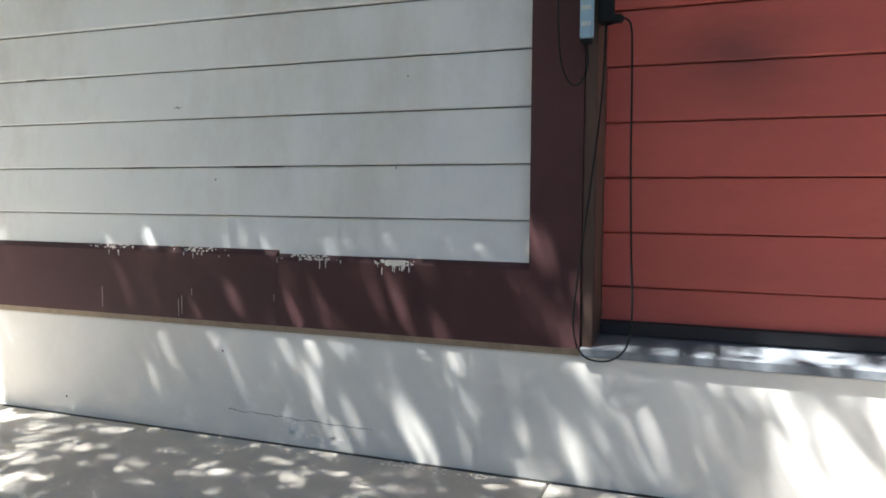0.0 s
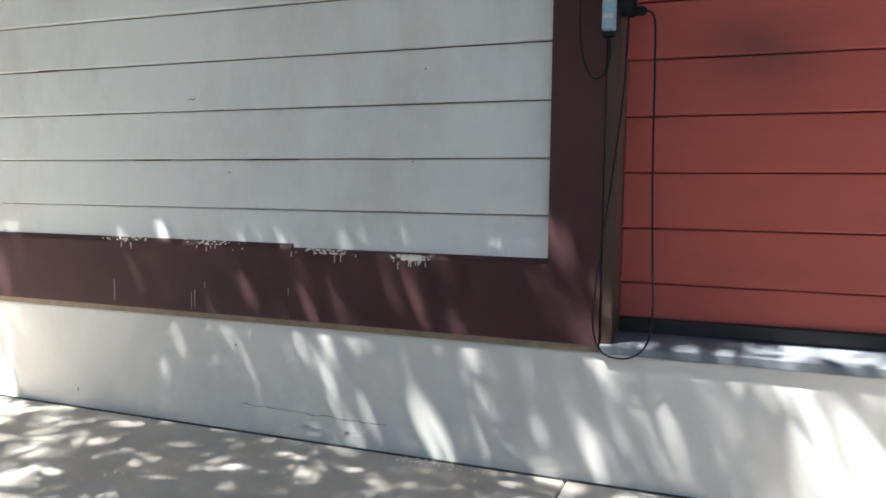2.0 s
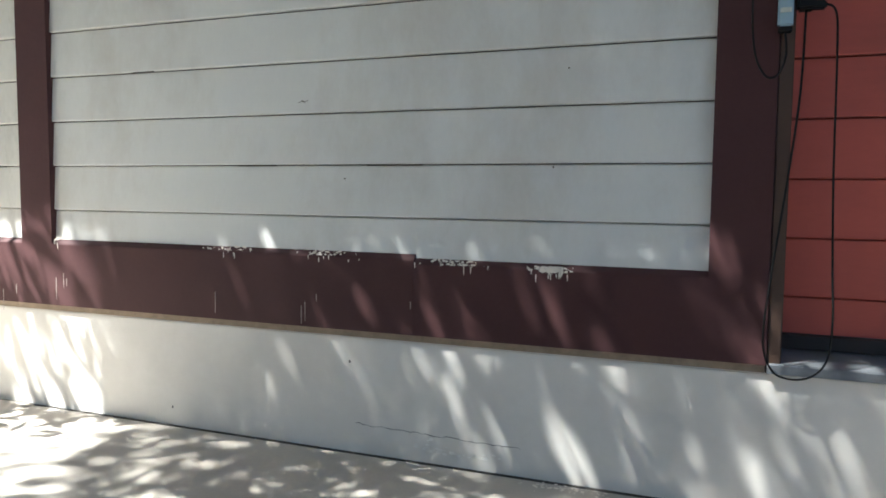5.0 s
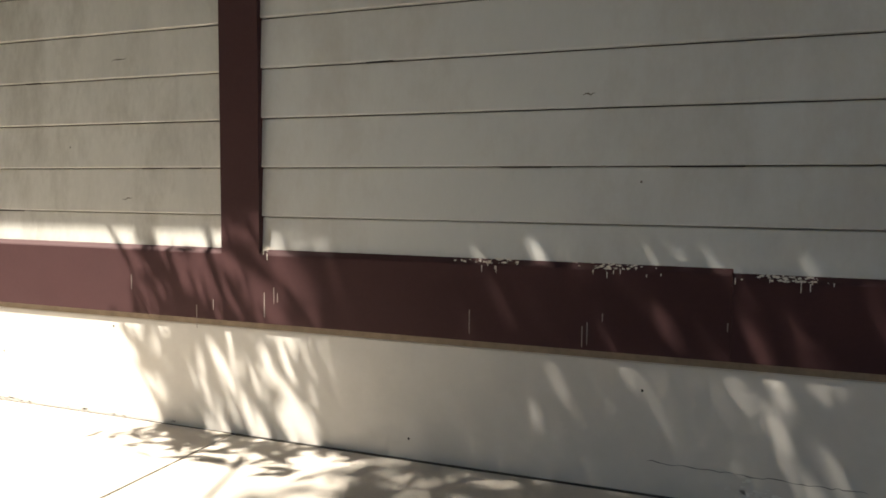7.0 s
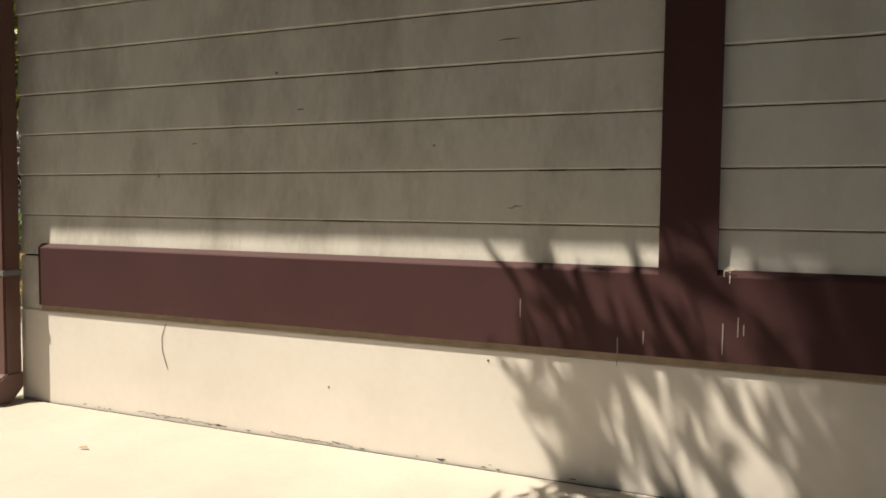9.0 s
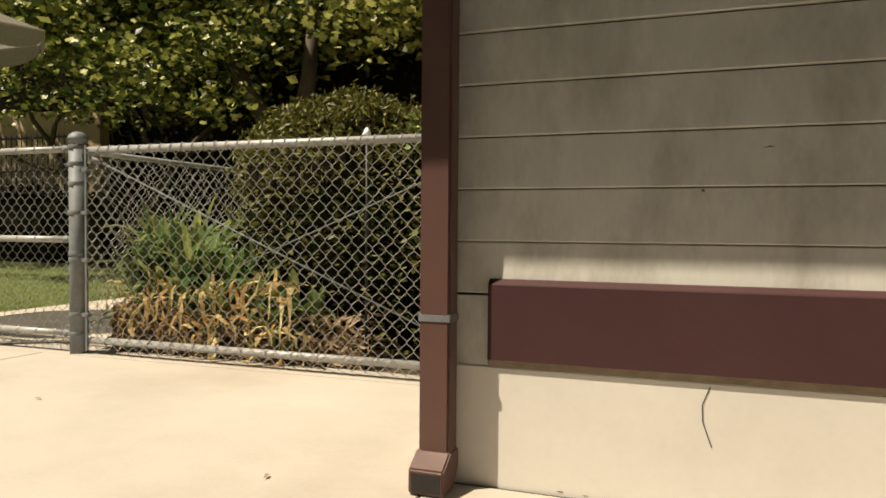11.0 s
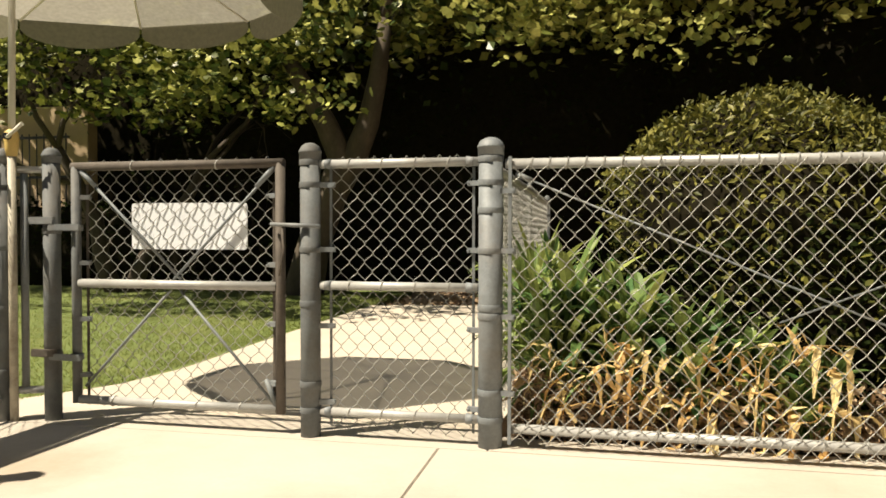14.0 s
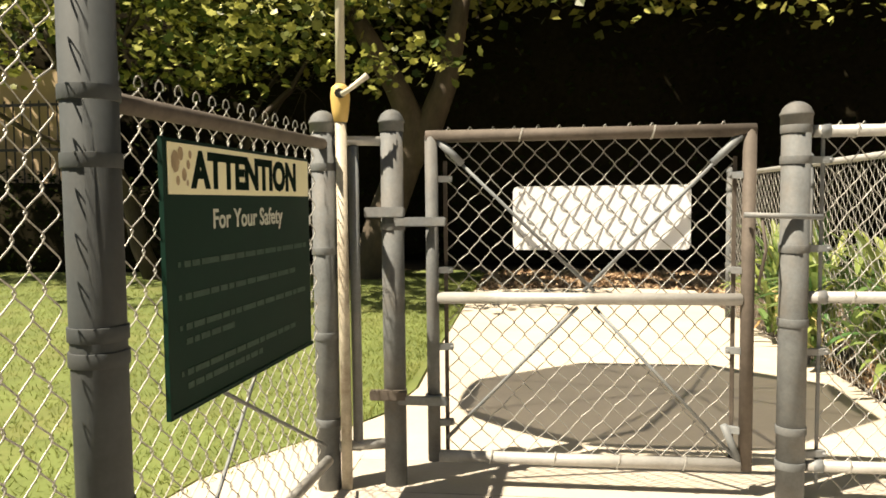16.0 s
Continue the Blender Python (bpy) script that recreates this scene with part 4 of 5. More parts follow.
lr = random.Random(21)
for k in range(23):
    cx = -7.80 + 0.096 * k + lr.uniform(-0.04, 0.04)
    cy = 3.98 + lr.uniform(0.02, 0.34) + (0.25 if k % 3 == 0 else 0)
    tall = 1.26 - 0.62 * max(0, (k - 3) / 11)
    if k > 14:
        cx, cy, tall = -7.95 + lr.uniform(-0.08, 0.10), 4.40 + 0.40 * (k - 15), 1.35
    plant = thing("strap_leaved_plant", cx, cy, 0, "clump of green strap leaves with withered yellow ones hanging below", "plant", "strap-leaved plants at the fence")
    plant.location = (0, 0, 0)
    green = bmesh.new()
    for i in range(76):
        strap_leaf(green, cx + lr.uniform(-0.06, 0.06), cy + lr.uniform(-0.06, 0.06), lr.uniform(0.06, 0.46) * tall, lr.uniform(0, math.tau), lr.uniform(0.26, 0.58) * tall,
                   lr.uniform(0.032, 0.066), lr.uniform(0.80, 1.40), lr.uniform(0.2, 0.95))
    part("green_leaves", green, M_STRAP, plant)
    dry = bmesh.new()
    for i in range(11 if k in (2, 4, 5, 8, 9, 11, 13) else 5):
        wilted(dry, cx + lr.gauss(0, 0.06), (3.85 + lr.uniform(0.0, 0.10)) if k < 15 else cy, lr.uniform(0.14, 0.52), lr.uniform(0.16, 0.44), lr.choice((0.016, 0.026, 0.040, 0.058)))
    for i in range(2):
        strap_leaf(dry, cx + lr.uniform(-0.1, 0.1), cy + lr.uniform(-0.15, 0.0), 0.02, lr.choice((0.1, 3.0)) + lr.uniform(-0.2, 0.2), lr.uniform(0.3, 0.6), 0.008, lr.uniform(0.5, 1.2), 0.05)
    part("withered_leaves", dry, M_DRY, plant)

lit = []
for k in range(9000):
    lit.append((-7.9 + 1.9 * fr.rand() ** 1.7, 3.97 + 1.6 * fr.rand() ** 1.6, 0.01 + 0.30 * fr.rand() ** 2))
tagged(leaves("leaf_litter", lit, M_LITTER, None, 0.09, RHOMB, 9, 0.28, 0.2), "dry brown litter lying under the plants", "litter", kind="stuff")


inner = []
for k in range(900):
    inner.append((-6.95 + 1.5 * fr.rand(), 3.98 + 0.45 * fr.rand(), 0.05 + 1.15 * fr.rand()))
leaves("stray_foliage", inner, M_HEDGELEAF, bush, 0.05, OVAL, 12)


def limb(rs, bm, start, way, length, radius, depth, ends):
    """A tapering limb that forks; the outer ends collect leaves."""
    p = Vector(start)
    pts, rads = [p.copy()], [radius]
    for i in range(4):
        way = (way + Vector(rs.normal(0, 0.16, 3)) + Vector((0, 0, 0.05))).normalized()
        p = p + way * length / 4
        pts.append(p.copy())
        rads.append(radius * (1 - 0.13 * (i + 1)))
        if depth <= 1:
            ends.append(tuple(p))
    tube(bm, pts, rads, 8 if radius > 0.05 else 5)
    if depth > 0:
        for k in range(3 if depth > 1 else 4):
            w2 = (way + Vector(rs.normal(0, 0.55, 3))).normalized()
            limb(rs, bm, pts[-1] if k else pts[-2], w2, length * rs.uniform(0.62, 0.85), rads[-1] * 0.68, depth - 1, ends)


def sun_gap(p):
    """Openings in a crown through which sun flecks reach the trunk and the litter."""
    gx, gy = p[0] + 0.5 * p[2], p[1] + 0.35 * p[2]
    return -13.0 < gx < -7.0 and 10.5 < gy < 13.6 and p[2] > 4.3 and math.sin(3.3 * gx + 1.3 * math.sin(2.1 * gy)) * math.sin(3.0 * gy + gx) > 0.02


def tree(label, base, stems, height, seed, per, spread, size, mat, shape=LOBED, lean=0.3, low=None, depth=3, ratio=1.0, high=None, forks=(), more=None, front=None):
    rs = np.random.RandomState(seed)
    ob = thing("tree", 0, 0, 0, label, "tree")
    bm = bmesh.new()
    ends = []
    for line, rads in forks:
        tube(bm, line, rads, 10)
        for k in range(2):
            limb(rs, bm, line[-1], (Vector(line[-1]) - Vector(line[-2]) + Vector(rs.normal(0, 0.4, 3))).normalized(), height * 0.2, rads[-1] * 0.7, depth - 1, ends)
    for k in range(0 if forks else stems):
        a = k * math.tau / stems + rs.rand()
        limb(rs, bm, (base[0] + 0.1 * math.cos(a), base[1] + 0.1 * math.sin(a), -0.1), Vector((lean * math.cos(a), lean * math.sin(a), 1)).normalized(), height * 0.42, 0.16 if stems > 1 else 0.2, depth, ends)
    part("trunk", bm, M_PATCHBARK if forks else M_BARK, ob)
    ends = [e for e in ends if e[2] > 3.3]
    if more:
        ends += [tuple(np.asarray(more[0]) + rs.rand(3) * (np.asarray(more[1]) - np.asarray(more[0]))) for _ in range(more[2])]
    # front clumps hang out of view and only shade the lawn
    if front:
        ends += [tuple(np.asarray(front[0]) + rs.rand(3) * (np.asarray(front[1]) - np.asarray(front[0]))) for _ in range(front[2])]
    if low:
        ends += [tuple(np.asarray(low[0]) + rs.rand(3) * (np.asarray(low[1]) - np.asarray(low[0]))) for _ in range(low[2])]
    # high leaves, mostly out of view, added to shade the foliage behind
    if high:
        tops = [tuple(np.asarray(high[0]) + rs.rand(3) * (np.asarray(high[1]) - np.asarray(high[0]))) for _ in range(high[2])]
        leaves("shade_crown", [p for p in clump_places(rs, tops, 22, (0.45, 0.45, 0.3)) if not sun_gap(p)], mat, ob, size * 1.8, RHOMB, seed + 1, 0.8, 0.8)
    leaves("crown", [p for p in clump_places(rs, ends, per, spread) if not sun_gap(p)], mat, ob, size, shape, seed, ratio, 0.6)
    return ob


tree("broadleaf tree with a forked trunk, sun patches in its colour, and lobed green leaves", (-11.2, 10.9), 3, 6.0, 4, 20, (0.19, 0.19, 0.11), 0.125, M_TREELEAF,
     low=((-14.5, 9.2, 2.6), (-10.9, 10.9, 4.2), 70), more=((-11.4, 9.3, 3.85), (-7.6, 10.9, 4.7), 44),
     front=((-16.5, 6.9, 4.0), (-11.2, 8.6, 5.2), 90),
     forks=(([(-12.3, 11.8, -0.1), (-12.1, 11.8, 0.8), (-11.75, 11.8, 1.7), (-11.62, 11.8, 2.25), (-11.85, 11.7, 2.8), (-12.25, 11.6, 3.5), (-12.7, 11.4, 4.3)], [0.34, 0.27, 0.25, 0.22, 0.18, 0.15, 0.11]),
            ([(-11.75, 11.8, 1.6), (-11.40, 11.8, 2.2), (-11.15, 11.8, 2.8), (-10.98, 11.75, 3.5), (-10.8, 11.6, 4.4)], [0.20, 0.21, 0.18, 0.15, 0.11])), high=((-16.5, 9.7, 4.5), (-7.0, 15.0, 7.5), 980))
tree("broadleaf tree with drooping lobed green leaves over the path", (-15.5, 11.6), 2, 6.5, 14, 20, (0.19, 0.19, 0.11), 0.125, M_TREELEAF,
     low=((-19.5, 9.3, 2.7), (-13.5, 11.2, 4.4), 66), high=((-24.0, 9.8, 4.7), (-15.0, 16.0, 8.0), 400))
sprays = tree("slender tree with a few hanging sprays of yellow-green leaves", (-4.2, 14.6), 2, 7.0, 24, 12, (0.19, 0.19, 0.13), 0.125, M_SPRAYLEAF,
              forks=(([(-4.2, 16.4, -0.1), (-4.3, 16.4, 4.6), (-4.8, 15.0, 6.0), (-5.8, 12.0, 5.6), (-6.9, 10.2, 4.9)], [0.2, 0.17, 0.12, 0.07, 0.03]),),
              low=((-8.6, 9.4, 3.15), (-5.6, 10.6, 3.9), 24), high=((-8.5, 10.6, 4.8), (5.0, 15.5, 8.0), 900))

far_lit = [(-12.9 + 6.2 * u, 10.45 + 3.2 * v, -0.12 + 0.05 * w) for u, v, w in np.random.RandomState(66).rand(5200, 3)]
tagged(leaves("leaf_litter", far_lit, M_LITTER, None, 0.13, RHOMB, 67, 0.5, 0.2), "dry leaves strewn on the soil under the trees", "litter", kind="stuff")

# dense trees that close the garden, their deep shade put into the colours
woods = tagged(new("woods"), "dense trees and hedge closing the garden, deep shade put into their colour", "woods", kind="stuff")
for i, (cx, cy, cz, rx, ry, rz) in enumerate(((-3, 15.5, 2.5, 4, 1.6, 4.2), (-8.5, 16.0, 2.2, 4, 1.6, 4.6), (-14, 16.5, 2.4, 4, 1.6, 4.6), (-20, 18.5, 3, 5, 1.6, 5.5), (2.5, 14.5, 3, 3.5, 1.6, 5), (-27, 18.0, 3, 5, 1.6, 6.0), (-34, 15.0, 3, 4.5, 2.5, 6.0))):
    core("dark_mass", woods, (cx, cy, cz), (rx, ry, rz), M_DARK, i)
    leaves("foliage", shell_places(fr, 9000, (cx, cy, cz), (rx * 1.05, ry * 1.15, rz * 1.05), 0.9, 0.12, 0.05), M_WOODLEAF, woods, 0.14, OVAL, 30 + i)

# tan garden wall with an iron fence in front
tan = tagged(link_mesh("wall_garden", boxed(-27.0, -17.7, 13.6, 13.9, -0.1, 3.6, 0.01), M_TAN), "tan stucco garden building behind the lawn", "wall", kind="structure")
iron = thing("iron_fence", 0, 0, 0, "black iron fence of upright bars before a tan wall", "fence")
for k in range(40):
    x = -24.6 + 0.17 * k
    part("bar", tubed([(x, 13.3, -0.05), (x, 13.3, 3.0)], 0.014, 5), M_BLACK, iron)
for z in (0.3, 2.1, 2.9):
    part("rail", boxed(-24.7, -17.9, 13.28, 13.32, z, z + 0.05), M_BLACK, iron)
# hedge fills the dark strip under the wall; its colours hold the shade
low_hedge = thing("low_hedge", 0, 0, 0, "low hedge filling a dark strip at the lawn's edge, shade put into its colour", "hedge")
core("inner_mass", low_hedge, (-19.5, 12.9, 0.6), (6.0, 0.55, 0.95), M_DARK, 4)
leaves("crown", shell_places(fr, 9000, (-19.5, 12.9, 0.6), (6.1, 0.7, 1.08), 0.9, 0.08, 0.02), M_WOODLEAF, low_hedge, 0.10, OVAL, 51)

# tree over the walk, whose leaves dapple the wall
dap = thing("tree", 0, 0, 0, "tall tree with long narrow leaves shading the walk", "tree")
bm = bmesh.new()
tube(bm, [(-2.2, -4.6, -0.1), (-2.25, -4.4, 1.5), (-2.4, -3.6, 3.4), (-2.6, -2.0, 4.6), (-2.6, 0.4, 5.0)], [0.22, 0.19, 0.15, 0.10, 0.04], 10)
tube(bm, [(-2.4, -3.6, 3.4), (-3.4, -1.6, 4.0), (-3.6, 0.4, 3.6), (-3.30, 1.38, 2.62)], [0.07, 0.028, 0.012, 0.004], 7)
tube(bm, [(-2.6, -2.0, 4.6), (-1.2, -0.6, 5.0), (-0.4, 0.6, 4.8)], [0.08, 0.05, 0.02], 7)
tube(bm, [(-2.4, -3.6, 3.4), (-3.0, -3.9, 5.2), (-3.2, -4.4, 7.0), (-2.6, -4.6, 8.6)], [0.13, 0.11, 0.08, 0.03], 9)
tube(bm, [(-3.0, -3.9, 5.2), (-0.6, -4.2, 6.6), (1.8, -4.6, 7.8)], [0.09, 0.07, 0.02], 8)
tube(bm, [(-3.2, -4.4, 7.0), (-4.2, -2.6, 7.6), (-4.4, -1.2, 8.2)], [0.07, 0.05, 0.02], 8)
part("trunk", bm, M_BARK, dap)
dr = np.random.RandomState(77)
cl = [(dr.uniform(-3.04, -0.6), dr.uniform(-1.99, 1.50), dr.uniform(3.3, 4.9)) for _ in range(440)]
cl = [c for c in cl if not (1.28 < c[0] + 0.5 * c[2] < 1.56 and c[1] + 0.35 * c[2] > 1.9)]
cl += [(dr.uniform(-4.6, 5.0), dr.uniform(-7.5, -1.4), dr.uniform(4.8, 7.6)) for _ in range(760)]
cl += [(dr.uniform(-3.9, -2.6), dr.uniform(-1.3, 0.05), dr.uniform(4.0, 5.2)) for _ in range(36)]
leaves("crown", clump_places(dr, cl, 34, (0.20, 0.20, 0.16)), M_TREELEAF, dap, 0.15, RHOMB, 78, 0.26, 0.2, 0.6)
# high, dense, unseen part of the crown, added to darken the yard, leaning with the light so that its shade has one edge
# across the walk
ur = np.random.RandomState(31)
def high_clumps(count, gx0, gx1, gy0, gy1):
    out = []
    for _ in range(count):
        z = ur.uniform(6.4, 9.4)
        out.append((ur.uniform(gx0, gx1) - 0.5 * z, ur.uniform(gy0, gy1) - 0.35 * z, z))
    return out
uc = high_clumps(3000, -1.1, 8.5, -8.0, 0.9)
leaves("shade_crown", clump_places(ur, uc, 24, (0.20, 0.20, 0.16)), M_TREELEAF, dap, 0.20, RHOMB, 32, 0.5, 0.6, 0.3)
edge = high_clumps(90, -1.5, 8.5, 0.9, 3.4) + high_clumps(20, -1.45, -1.0, 0.9, 3.4)
edge = [c for c in edge if not 1.22 < c[0] + 0.5 * c[2] < 1.62]
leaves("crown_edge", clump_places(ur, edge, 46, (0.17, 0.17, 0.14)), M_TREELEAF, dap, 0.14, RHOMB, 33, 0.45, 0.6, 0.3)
br = [(dr.uniform(-3.74, -2.92), dr.uniform(1.26, 1.61), dr.uniform(2.20, 2.95)) for _ in range(80)]
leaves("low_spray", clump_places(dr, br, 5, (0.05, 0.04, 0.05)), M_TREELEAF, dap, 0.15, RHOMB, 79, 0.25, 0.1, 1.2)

# unseen tree, added to cut the light bounced from the yard
west = thing("tree", 0, 0, 0, "unseen dense tree added to shade the paved yard", "tree")
bm = bmesh.new()
tube(bm, [(-8.6, -6.2, -0.1), (-8.6, -6.1, 1.6), (-8.8, -5.4, 3.2), (-8.7, -4.2, 4.8), (-8.6, -3.2, 5.6)], [0.26, 0.22, 0.18, 0.11, 0.04], 10)
tube(bm, [(-8.8, -5.4, 3.2), (-10.4, -4.4, 4.4), (-11.4, -3.4, 5.2)], [0.13, 0.09, 0.03], 8)
tube(bm, [(-8.8, -5.4, 3.2), (-7.2, -4.2, 4.4), (-5.8, -2.6, 5.2)], [0.13, 0.09, 0.03], 8)
part("trunk", bm, M_BARK, west)
wc = [(dr.uniform(-12.8, -4.4), dr.uniform(-8.0, -1.0), dr.uniform(4.3, 6.4)) for _ in range(1050)]
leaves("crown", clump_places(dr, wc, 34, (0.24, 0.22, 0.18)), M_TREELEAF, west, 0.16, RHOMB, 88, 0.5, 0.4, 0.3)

# unseen wall, added to close the place behind the walk and block low sky light
tagged(link_mesh("wall_far_side", boxed(-14, 9, -9.3, -9.0, -0.1, 3.4), M_TAN), "plain tan wall added unseen across the paved yard to block low sky", "wall", kind="structure")


# ---- umbrella ----
umb = thing("garden_umbrella", 0, 0, 0, "weathered white canvas umbrella with a scalloped valance", "umbrella")
UC, UR, TILT_U = Vector((-10.36, 4.36, 2.44)), 1.12, radians(4)
def rim(a, r, dz=0.0):
    x, y = r * math.cos(a), r * math.sin(a)
    return UC + Vector((x, 0.80 * y * math.cos(TILT_U), y * math.sin(TILT_U) + dz))
can = bmesh.new()
top = can.verts.new(UC + Vector((0, 0, 0.42)))
ring = [can.verts.new(rim(k * math.tau / 8 + math.pi / 8, UR)) for k in range(8)]
mid = [can.verts.new(rim(k * math.tau / 8 + math.pi / 8, UR * 0.55, 0.20)) for k in range(8)]
for k in range(8):
    j = (k + 1) % 8
    can.faces.new((top, mid[k], mid[j]))
    can.faces.new((mid[k], ring[k], ring[j], mid[j]))
part("canopy", can, M_CANVAS, umb)
for k in range(8):
    a0 = k * math.tau / 8 + math.pi / 8
    a1 = a0 + math.tau / 8
    p, q = rim(a0, UR + 0.004), rim(a1, UR + 0.004)
    val = bmesh.new()
    up_row, lo_row = [], []
    for i in range(17):
        s = 0.5 - 0.49 * math.cos(i / 16 * math.pi)
        c = p.lerp(q, s)
        up_row.append(val.verts.new(c + Vector((0, 0, 0.006))))
        lo_row.append(val.verts.new(c + Vector((0, 0, -0.012 - 0.165 * math.sin(s * math.pi) ** 0.33))))
    for i in range(16):
        val.faces.new((up_row[i], up_row[i + 1], lo_row[i + 1], lo_row[i]))
    part("valance", val, M_VALANCE, umb, "grimy scalloped valance flap")
    part("rib", tubed([UC + Vector((0, 0, 0.40)), rim(a0, UR * 0.99, -0.01)], 0.008, 5), M_PVC, umb)
PX, PY = -10.570, 3.775
part("pole", tubed([(PX, PY - 0.06, -0.02), (PX, PY - 0.06, 1.42)], 0.022, 12), M_PVCWORN, umb, "chipped and stained lower pole")
part("pole", tubed([(PX, PY - 0.06, 1.40), (PX + 0.01, PY - 0.055, 2.50)], 0.018, 12), M_PVC, umb)
part("arm", tubed([(PX + 0.01, PY - 0.055, 2.49), tuple(UC + Vector((0, 0, 0.38)))], 0.018, 8), M_PVC, umb)
crank = part("crank_box", lathe(((0.018, 1.415), (0.026, 1.42), (0.033, 1.46), (0.038, 1.51), (0.034, 1.545), (0.020, 1.56)), PX, PY - 0.06, 14), M_YELLOW, umb)
part("crank_handle", tubed([(PX + 0.02, PY - 0.11, 1.515), (PX + 0.05, PY - 0.12, 1.53), (PX + 0.12, PY - 0.12, 1.58)], [0.011, 0.009, 0.012], 7), M_PVC, crank)
part("crank_hub", tubed([(PX + 0.01, PY - 0.115, 1.52), (PX + 0.01, PY - 0.09, 1.52)], 0.018, 8), M_RUBBER, crank)


# ---- cables by the red boards ----
strip = thing("power_strip", 0, 0, 0, "pale blue power strip fixed to the brown board", "power strip")
part("housing", boxed(0.603, 0.640, 2.286, 2.318, 1.325, 1.62, 0.006), M_BLUE, strip)
for k in range(5):
    part("socket", boxed(0.608, 0.635, 2.283, 2.287, 1.36 + 0.045 * k, 1.372 + 0.045 * k), M_LETTER, strip)
part("end_cap", boxed(0.605, 0.638, 2.288, 2.317, 1.312, 1.326, 0.003), M_RUBBER, strip)
part("plug", boxed(0.650, 0.692, 2.31, 2.36, 1.372, 1.46, 0.006), M_RUBBER, strip)
part("plug", boxed(0.668, 0.720, 2.318, 2.345, 1.372, 1.395, 0.005), M_RUBBER, strip)


def curve_line(points, steps=10):
    """A smooth line through the points."""
    pts = [Vector(p) for p in points]
    out = []
    for i in range(len(pts) - 1):
        p0, p1, p2, p3 = pts[max(i - 1, 0)], pts[i], pts[i + 1], pts[min(i + 2, len(pts) - 1)]
        for k in range(steps):
            t = k / steps
            out.append(0.5 * ((2 * p1) + (p2 - p0) * t + (2 * p0 - 5 * p1 + 4 * p2 - p3) * t * t + (3 * p1 - p0 - 3 * p2 + p3) * t ** 3))
    out.append(pts[-1])
    return out


cable = thing("cable", 0, 0, 0, "long black power cable hanging in a loop down the trim", "cable")
part("cord", tube(bmesh.new(), curve_line(((0.718, 2.330, 1.385), (0.742, 2.325, 1.36), (0.748, 2.318, 1.25), (0.752, 2.31, 0.95), (0.760, 2.305, 0.70), (0.766, 2.30, 0.56), (0.758, 2.298, 0.46), (0.725, 2.295, 0.412),
                                           (0.675, 2.292, 0.398), (0.625, 2.290, 0.418), (0.600, 2.288, 0.50), (0.612, 2.290, 0.66), (0.640, 2.298, 0.90), (0.665, 2.312, 1.15), (0.672, 2.33, 1.375))), 0.003, 6), M_RUBBER, cable)
cable2 = thing("cable", 0, 0, 0, "short black cable looping from the power strip", "cable")
part("cord", tube(bmesh.new(), curve_line(((0.622, 2.30, 1.315), (0.626, 2.296, 1.25), (0.606, 2.290, 1.200), (0.575, 2.290, 1.205), (0.548, 2.292, 1.28), (0.540, 2.292, 1.45), (0.540, 2.292, 1.9))), 0.003, 6), M_RUBBER, cable2)

# conduit on the end wall above the fence post
pipe = thing("wall_pipe", 0, 0, 0, "dark painted pipe on the end wall above the fence post", "pipe")
part("pipe", tubed([(-4.925, 3.80, 1.42), (-4.925, 3.80, 2.70)], 0.026, 10), M_BLACK, pipe)
part("elbow", tubed([(-4.925, 3.80, 1.62), (-4.925, 3.80, 1.56), (-4.925, 3.80, 1.40)], [0.030, 0.046, 0.040], 10), M_BLACK, pipe)
part("bracket", boxed(-4.925, -4.868, 3.78, 3.82, 2.0, 2.03), M_BLACK, pipe)


# small white cap on a stake among the bushes
cap = thing("stake_light", 0, 0, 0, "small white cap on a thin stake beside the bush", "garden light")
part("stake", tubed([(-6.01, 4.04, -0.05), (-6.01, 4.04, 1.40)], 0.008, 6), M_BLACK, cap)
part("cap", lathe(((0.026, 1.397), (0.031, 1.402), (0.018, 1.428), (0.004, 1.448)), -6.01, 4.04, 12), M_SIGNBACK, cap)


# ---- wear ----
def flakes(parent, centre_x, half, count, y, z, seed, mat):
    rs = random.Random(seed)
    bm = bmesh.new()
    for i in range(count):
        cx, cz = centre_x + rs.gauss(0, half * 0.5), z + rs.uniform(-0.010, 0.006)
        r = rs.uniform(0.0015, 0.0065)
        ring_v = [bm.verts.new((cx + r * rs.uniform(0.6, 1.5) * math.cos(a * math.tau / 6), y - rs.uniform(0, 0.0012), cz + 0.6 * r * rs.uniform(0.6, 1.3) * math.sin(a * math.tau / 6))) for a in range(6)]
        bm.faces.new(ring_v[::-1])
    for i in range(count // 7):
        cx = centre_x + rs.gauss(0, half * 0.7)
        z0 = z - rs.uniform(0.0, 0.022)
        ln = rs.uniform(0.006, 0.024)
        vs = [bm.verts.new((cx + dx, y - 0.0015, zz)) for dx, zz in ((-0.0018, z0), (0.0018, z0), (0.001, z0 - ln), (-0.001, z0 - ln))]
        bm.faces.new(vs[::-1])
    return part("flaked_paint", bm, mat, parent, "chipped pale paint")


TF = 2.3285
for cx, half, n, zz in ((0.01, 0.055, 150, 0.660), (-0.30, 0.10, 60, 0.668), (-0.78, 0.10, 44, 0.682), (-1.15, 0.09, 34, 0.684), (-1.97, 0.02, 16, 0.69)):
    flakes(trim, cx, half, n, TF, zz, int(abs(cx) * 100), M_FLAKE)
run = bmesh.new()
rr = random.Random(3)
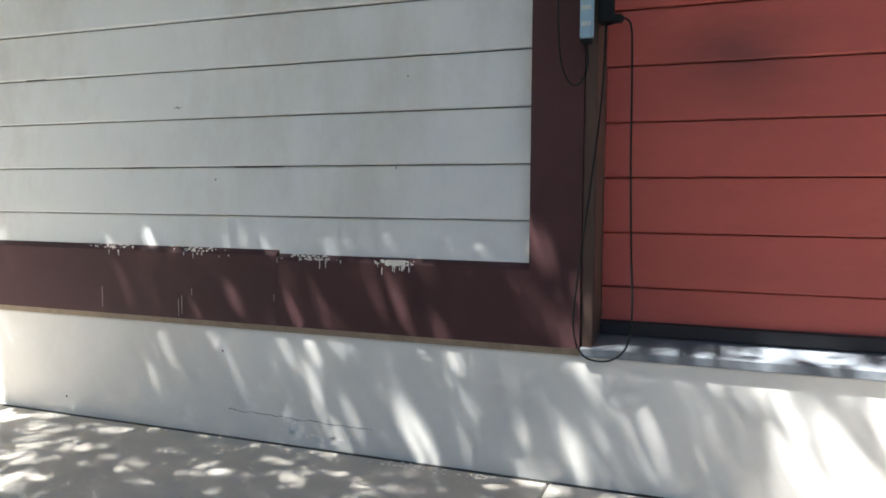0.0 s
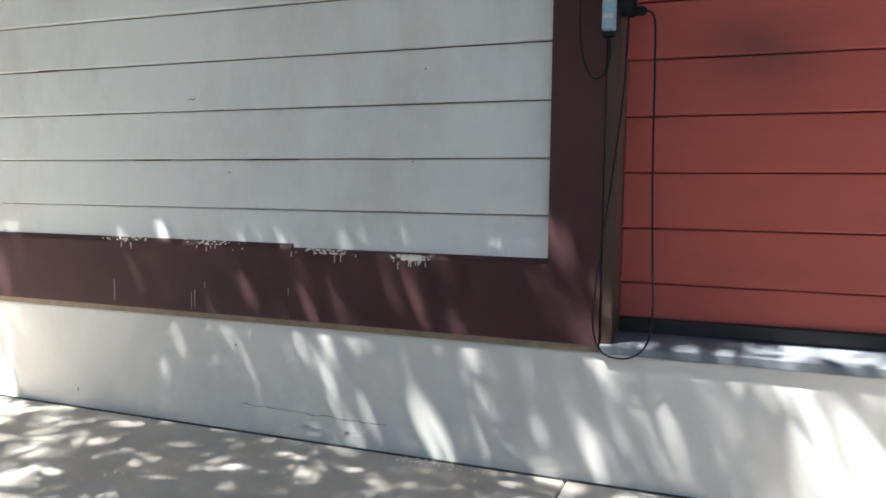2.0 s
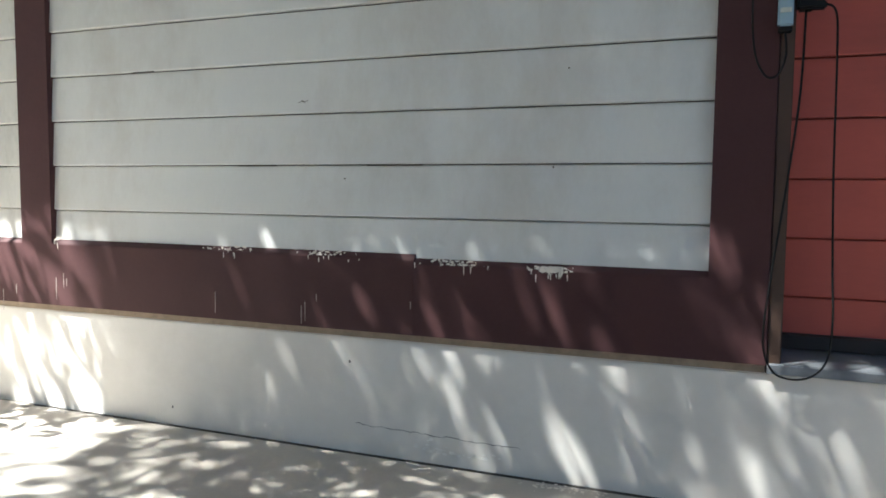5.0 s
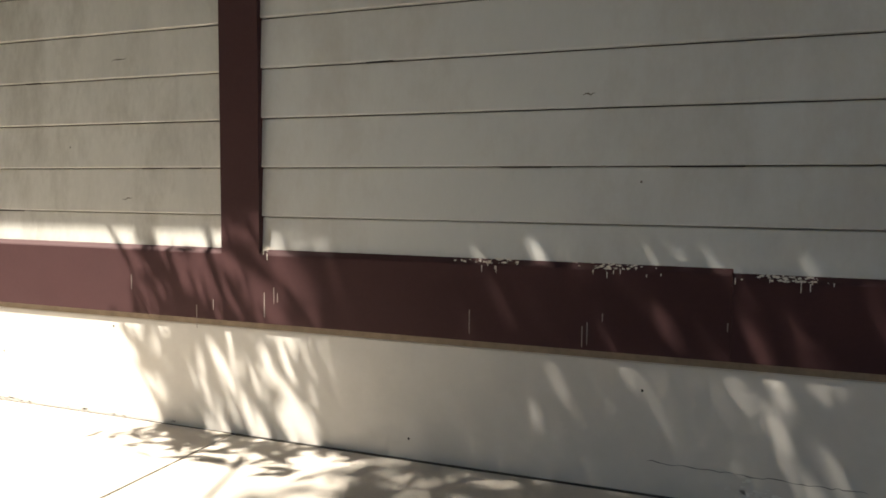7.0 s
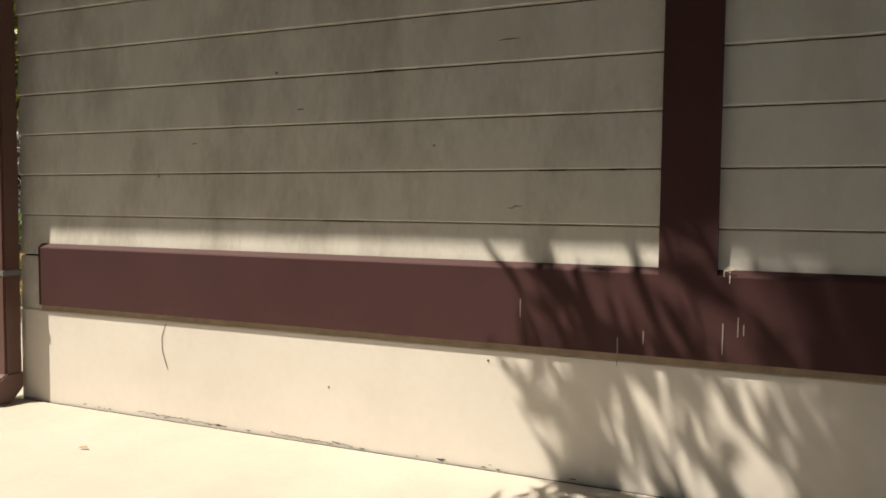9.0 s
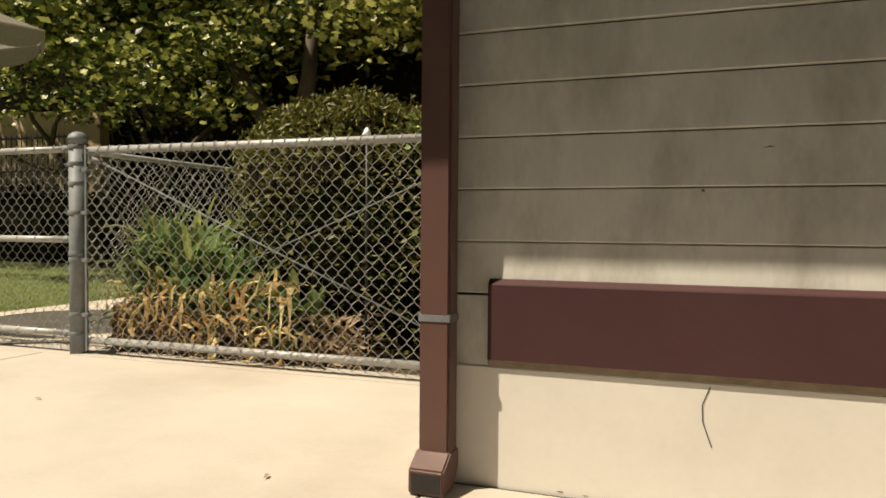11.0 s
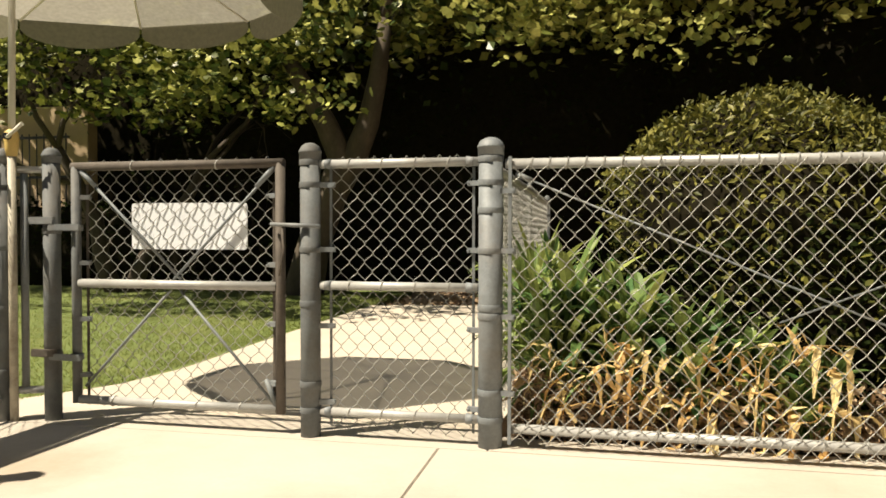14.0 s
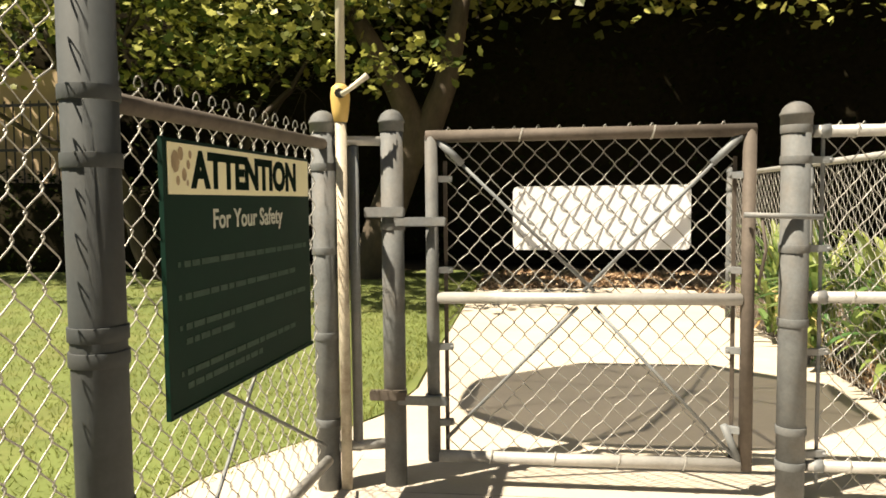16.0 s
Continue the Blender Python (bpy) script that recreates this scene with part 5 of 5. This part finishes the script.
for cx in (-0.86, -0.845, -0.45, -2.285, -2.21, -2.59, -1.95, -1.935, -1.99, -1.22, -0.80):
    z0, ln = rr.uniform(0.47, 0.57), rr.uniform(0.02, 0.10)
    vs = [run.verts.new((cx + dx, TF, zz)) for dx, zz in ((-0.002, z0), (0.002, z0), (0.0013, z0 - ln), (-0.0013, z0 - ln))]
    run.faces.new(vs[::-1])
part("paint_run", run, M_RUNS, trim, "thin pale paint runs")

crack = bmesh.new()
cr = random.Random(8)
def hairline(bm, x0, z0, x1, z1, y, steps, width):
    last = None
    for i in range(steps + 1):
        s = i / steps
        x, z = x0 + (x1 - x0) * s, z0 + (z1 - z0) * s + cr.gauss(0, 0.0022)
        w = width * cr.uniform(0.4, 1.2)
        row = (bm.verts.new((x, y, z - w)), bm.verts.new((x, y, z + w)))
        if last:
            bm.faces.new((last[0], row[0], row[1], last[1]))
        last = row
hairline(crack, -0.66, 0.098, -0.08, 0.088, 2.3445, 40, 0.0011)
hairline(crack, -4.20, 0.018, -3.75, 0.010, 2.3445, 30, 0.0012)
hairline(crack, -3.55, 0.012, -3.2, 0.008, 2.3445, 30, 0.0010)
for a, b in (((-4.047, 0.385), (-4.068, 0.33)), ((-4.068, 0.33), (-4.066, 0.28)), ((-4.066, 0.28), (-4.04, 0.205))):
    qa = [crack.verts.new((p[0] + k * 0.0016, 2.3444, p[1])) for p, k in ((a, -1), (a, 1), (b, 1), (b, -1))]
    crack.faces.new(qa)
for k in range(22):
    x, z, r = cr.uniform(-4.6, -2.4), 0.005 + abs(cr.gauss(0, 0.006)), cr.uniform(0.002, 0.004)
    crack.faces.new([crack.verts.new((x + 3.2 * r * math.cos(j * math.tau / 6), 2.3444, z + 0.45 * r * math.sin(j * math.tau / 6))) for j in range(6)])
for x, z in ((-1.435, 0.068), (-0.68, 0.311), (-2.70, 0.36), (-3.3, 0.21)):
    dot = [crack.verts.new((x + 0.004 * math.cos(k * math.tau / 7), 2.3445, z + 0.005 * math.sin(k * math.tau / 7))) for k in range(7)]
    crack.faces.new(dot)
tagged(link_mesh("plinth_cracks", crack, M_CRACK), "hairline cracks and small marks in the white plinth", "cracks", kind="stuff")
scar = bmesh.new()
for i in range(34):
    x, z = cr.gauss(-0.30, 0.07), 0.035 + abs(cr.gauss(0, 0.014))
    r = cr.uniform(0.004, 0.012)
    scar.faces.new([scar.verts.new((x + r * cr.uniform(0.6, 1.4) * math.cos(k * math.tau / 6), 2.3447, z + 0.5 * r * math.sin(k * math.tau / 6))) for k in range(6)])
tagged(link_mesh("plinth_chips", scar, M_CHIP), "chipped paint low on the white plinth", "chips", kind="stuff")

crumb = bmesh.new()
for i in range(60):
    x, y, r = cr.gauss(0.08, 0.09), 2.295 + cr.gauss(0, 0.016), cr.uniform(0.002, 0.007)
    crumb.faces.new([crumb.verts.new((x + r * cr.uniform(0.6, 1.5) * math.cos(k * math.tau / 5), min(y + r * math.sin(k * math.tau / 5), 2.325), 0.0012)) for k in range(5)])
tagged(link_mesh("paint_chips", crumb, M_FLAKE), "pale paint chips fallen at the foot of the plinth", "chips", kind="stuff")

stain = bmesh.new()
for cx, cy, r0, r1 in ((-7.98, 2.44, 0.05, 0.12), (-7.72, 2.37, 0.06, 0.13)):
    a_ring = [stain.verts.new((cx + r0 * 1.1 * math.cos(k * math.tau / 24), cy + r0 * math.sin(k * math.tau / 24), 0.0012)) for k in range(24)]
    b_ring = [stain.verts.new((cx + r1 * 1.1 * math.cos(k * math.tau / 24 + 0.1), cy + r1 * math.sin(k * math.tau / 24), 0.0012)) for k in range(24)]
    for k in range(24):
        j = (k + 1) % 24
        stain.faces.new((a_ring[k], b_ring[k], b_ring[j], a_ring[j]))
part("stain", stain, M_STAIN, pavement, "grey ring stains")

curl = thing("strap_leaved_plant", 0, 0, 0, "pale curled strap leaf drooping beside the fence post", "plant", "strap-leaved plants at the fence")
cb = bmesh.new()
for heading, ln, wd, lift in ((-0.3, 0.34, 0.05, 1.0), (2.6, 0.30, 0.045, 1.1), (1.2, 0.28, 0.04, 1.2), (-1.8, 0.25, 0.04, 0.9)):
    rows_c = []
    for i in range(9):
        s = i / 8
        w = wd * (0.6 + 0.8 * s * (1 - s)) * (1 - s ** 5)
        c = Vector((-10.86 + ln * s * math.cos(heading), 2.06 + ln * s * math.sin(heading), max(0.004, 0.02 + ln * (s * math.sin(lift) * 1.5 - 1.45 * s * s))))
        sd = Vector((-math.sin(heading), math.cos(heading), 0)) * w * 0.5
        rows_c.append((cb.verts.new(c - sd), cb.verts.new(c + sd)))
    for a, b in zip(rows_c, rows_c[1:]):
        cb.faces.new((a[0], a[1], b[1], b[0]))
part("leaf", cb, M_DRY, curl)

dead = thing("fallen_leaf", -7.118, 2.70, 0.004, "curled brown leaf lying on the concrete", "leaf", "fallen leaves on the paving")
lb = bmesh.new()
lv = [lb.verts.new(p) for p in ((-0.024, 0, 0.002), (-0.008, -0.008, 0.007), (0.02, -0.003, 0.003), (0.008, 0.008, 0.008))]
lb.faces.new(lv)
part("blade", lb, M_LITTER, dead)
for x, y, a in ((-4.75, 1.92, 40), (-5.45, 2.15, 100), (-4.05, 1.95, 10), (-4.35, 1.6, 75)):
    copy_thing(dead, pose(x, y, 0.004, 0, 0, a))
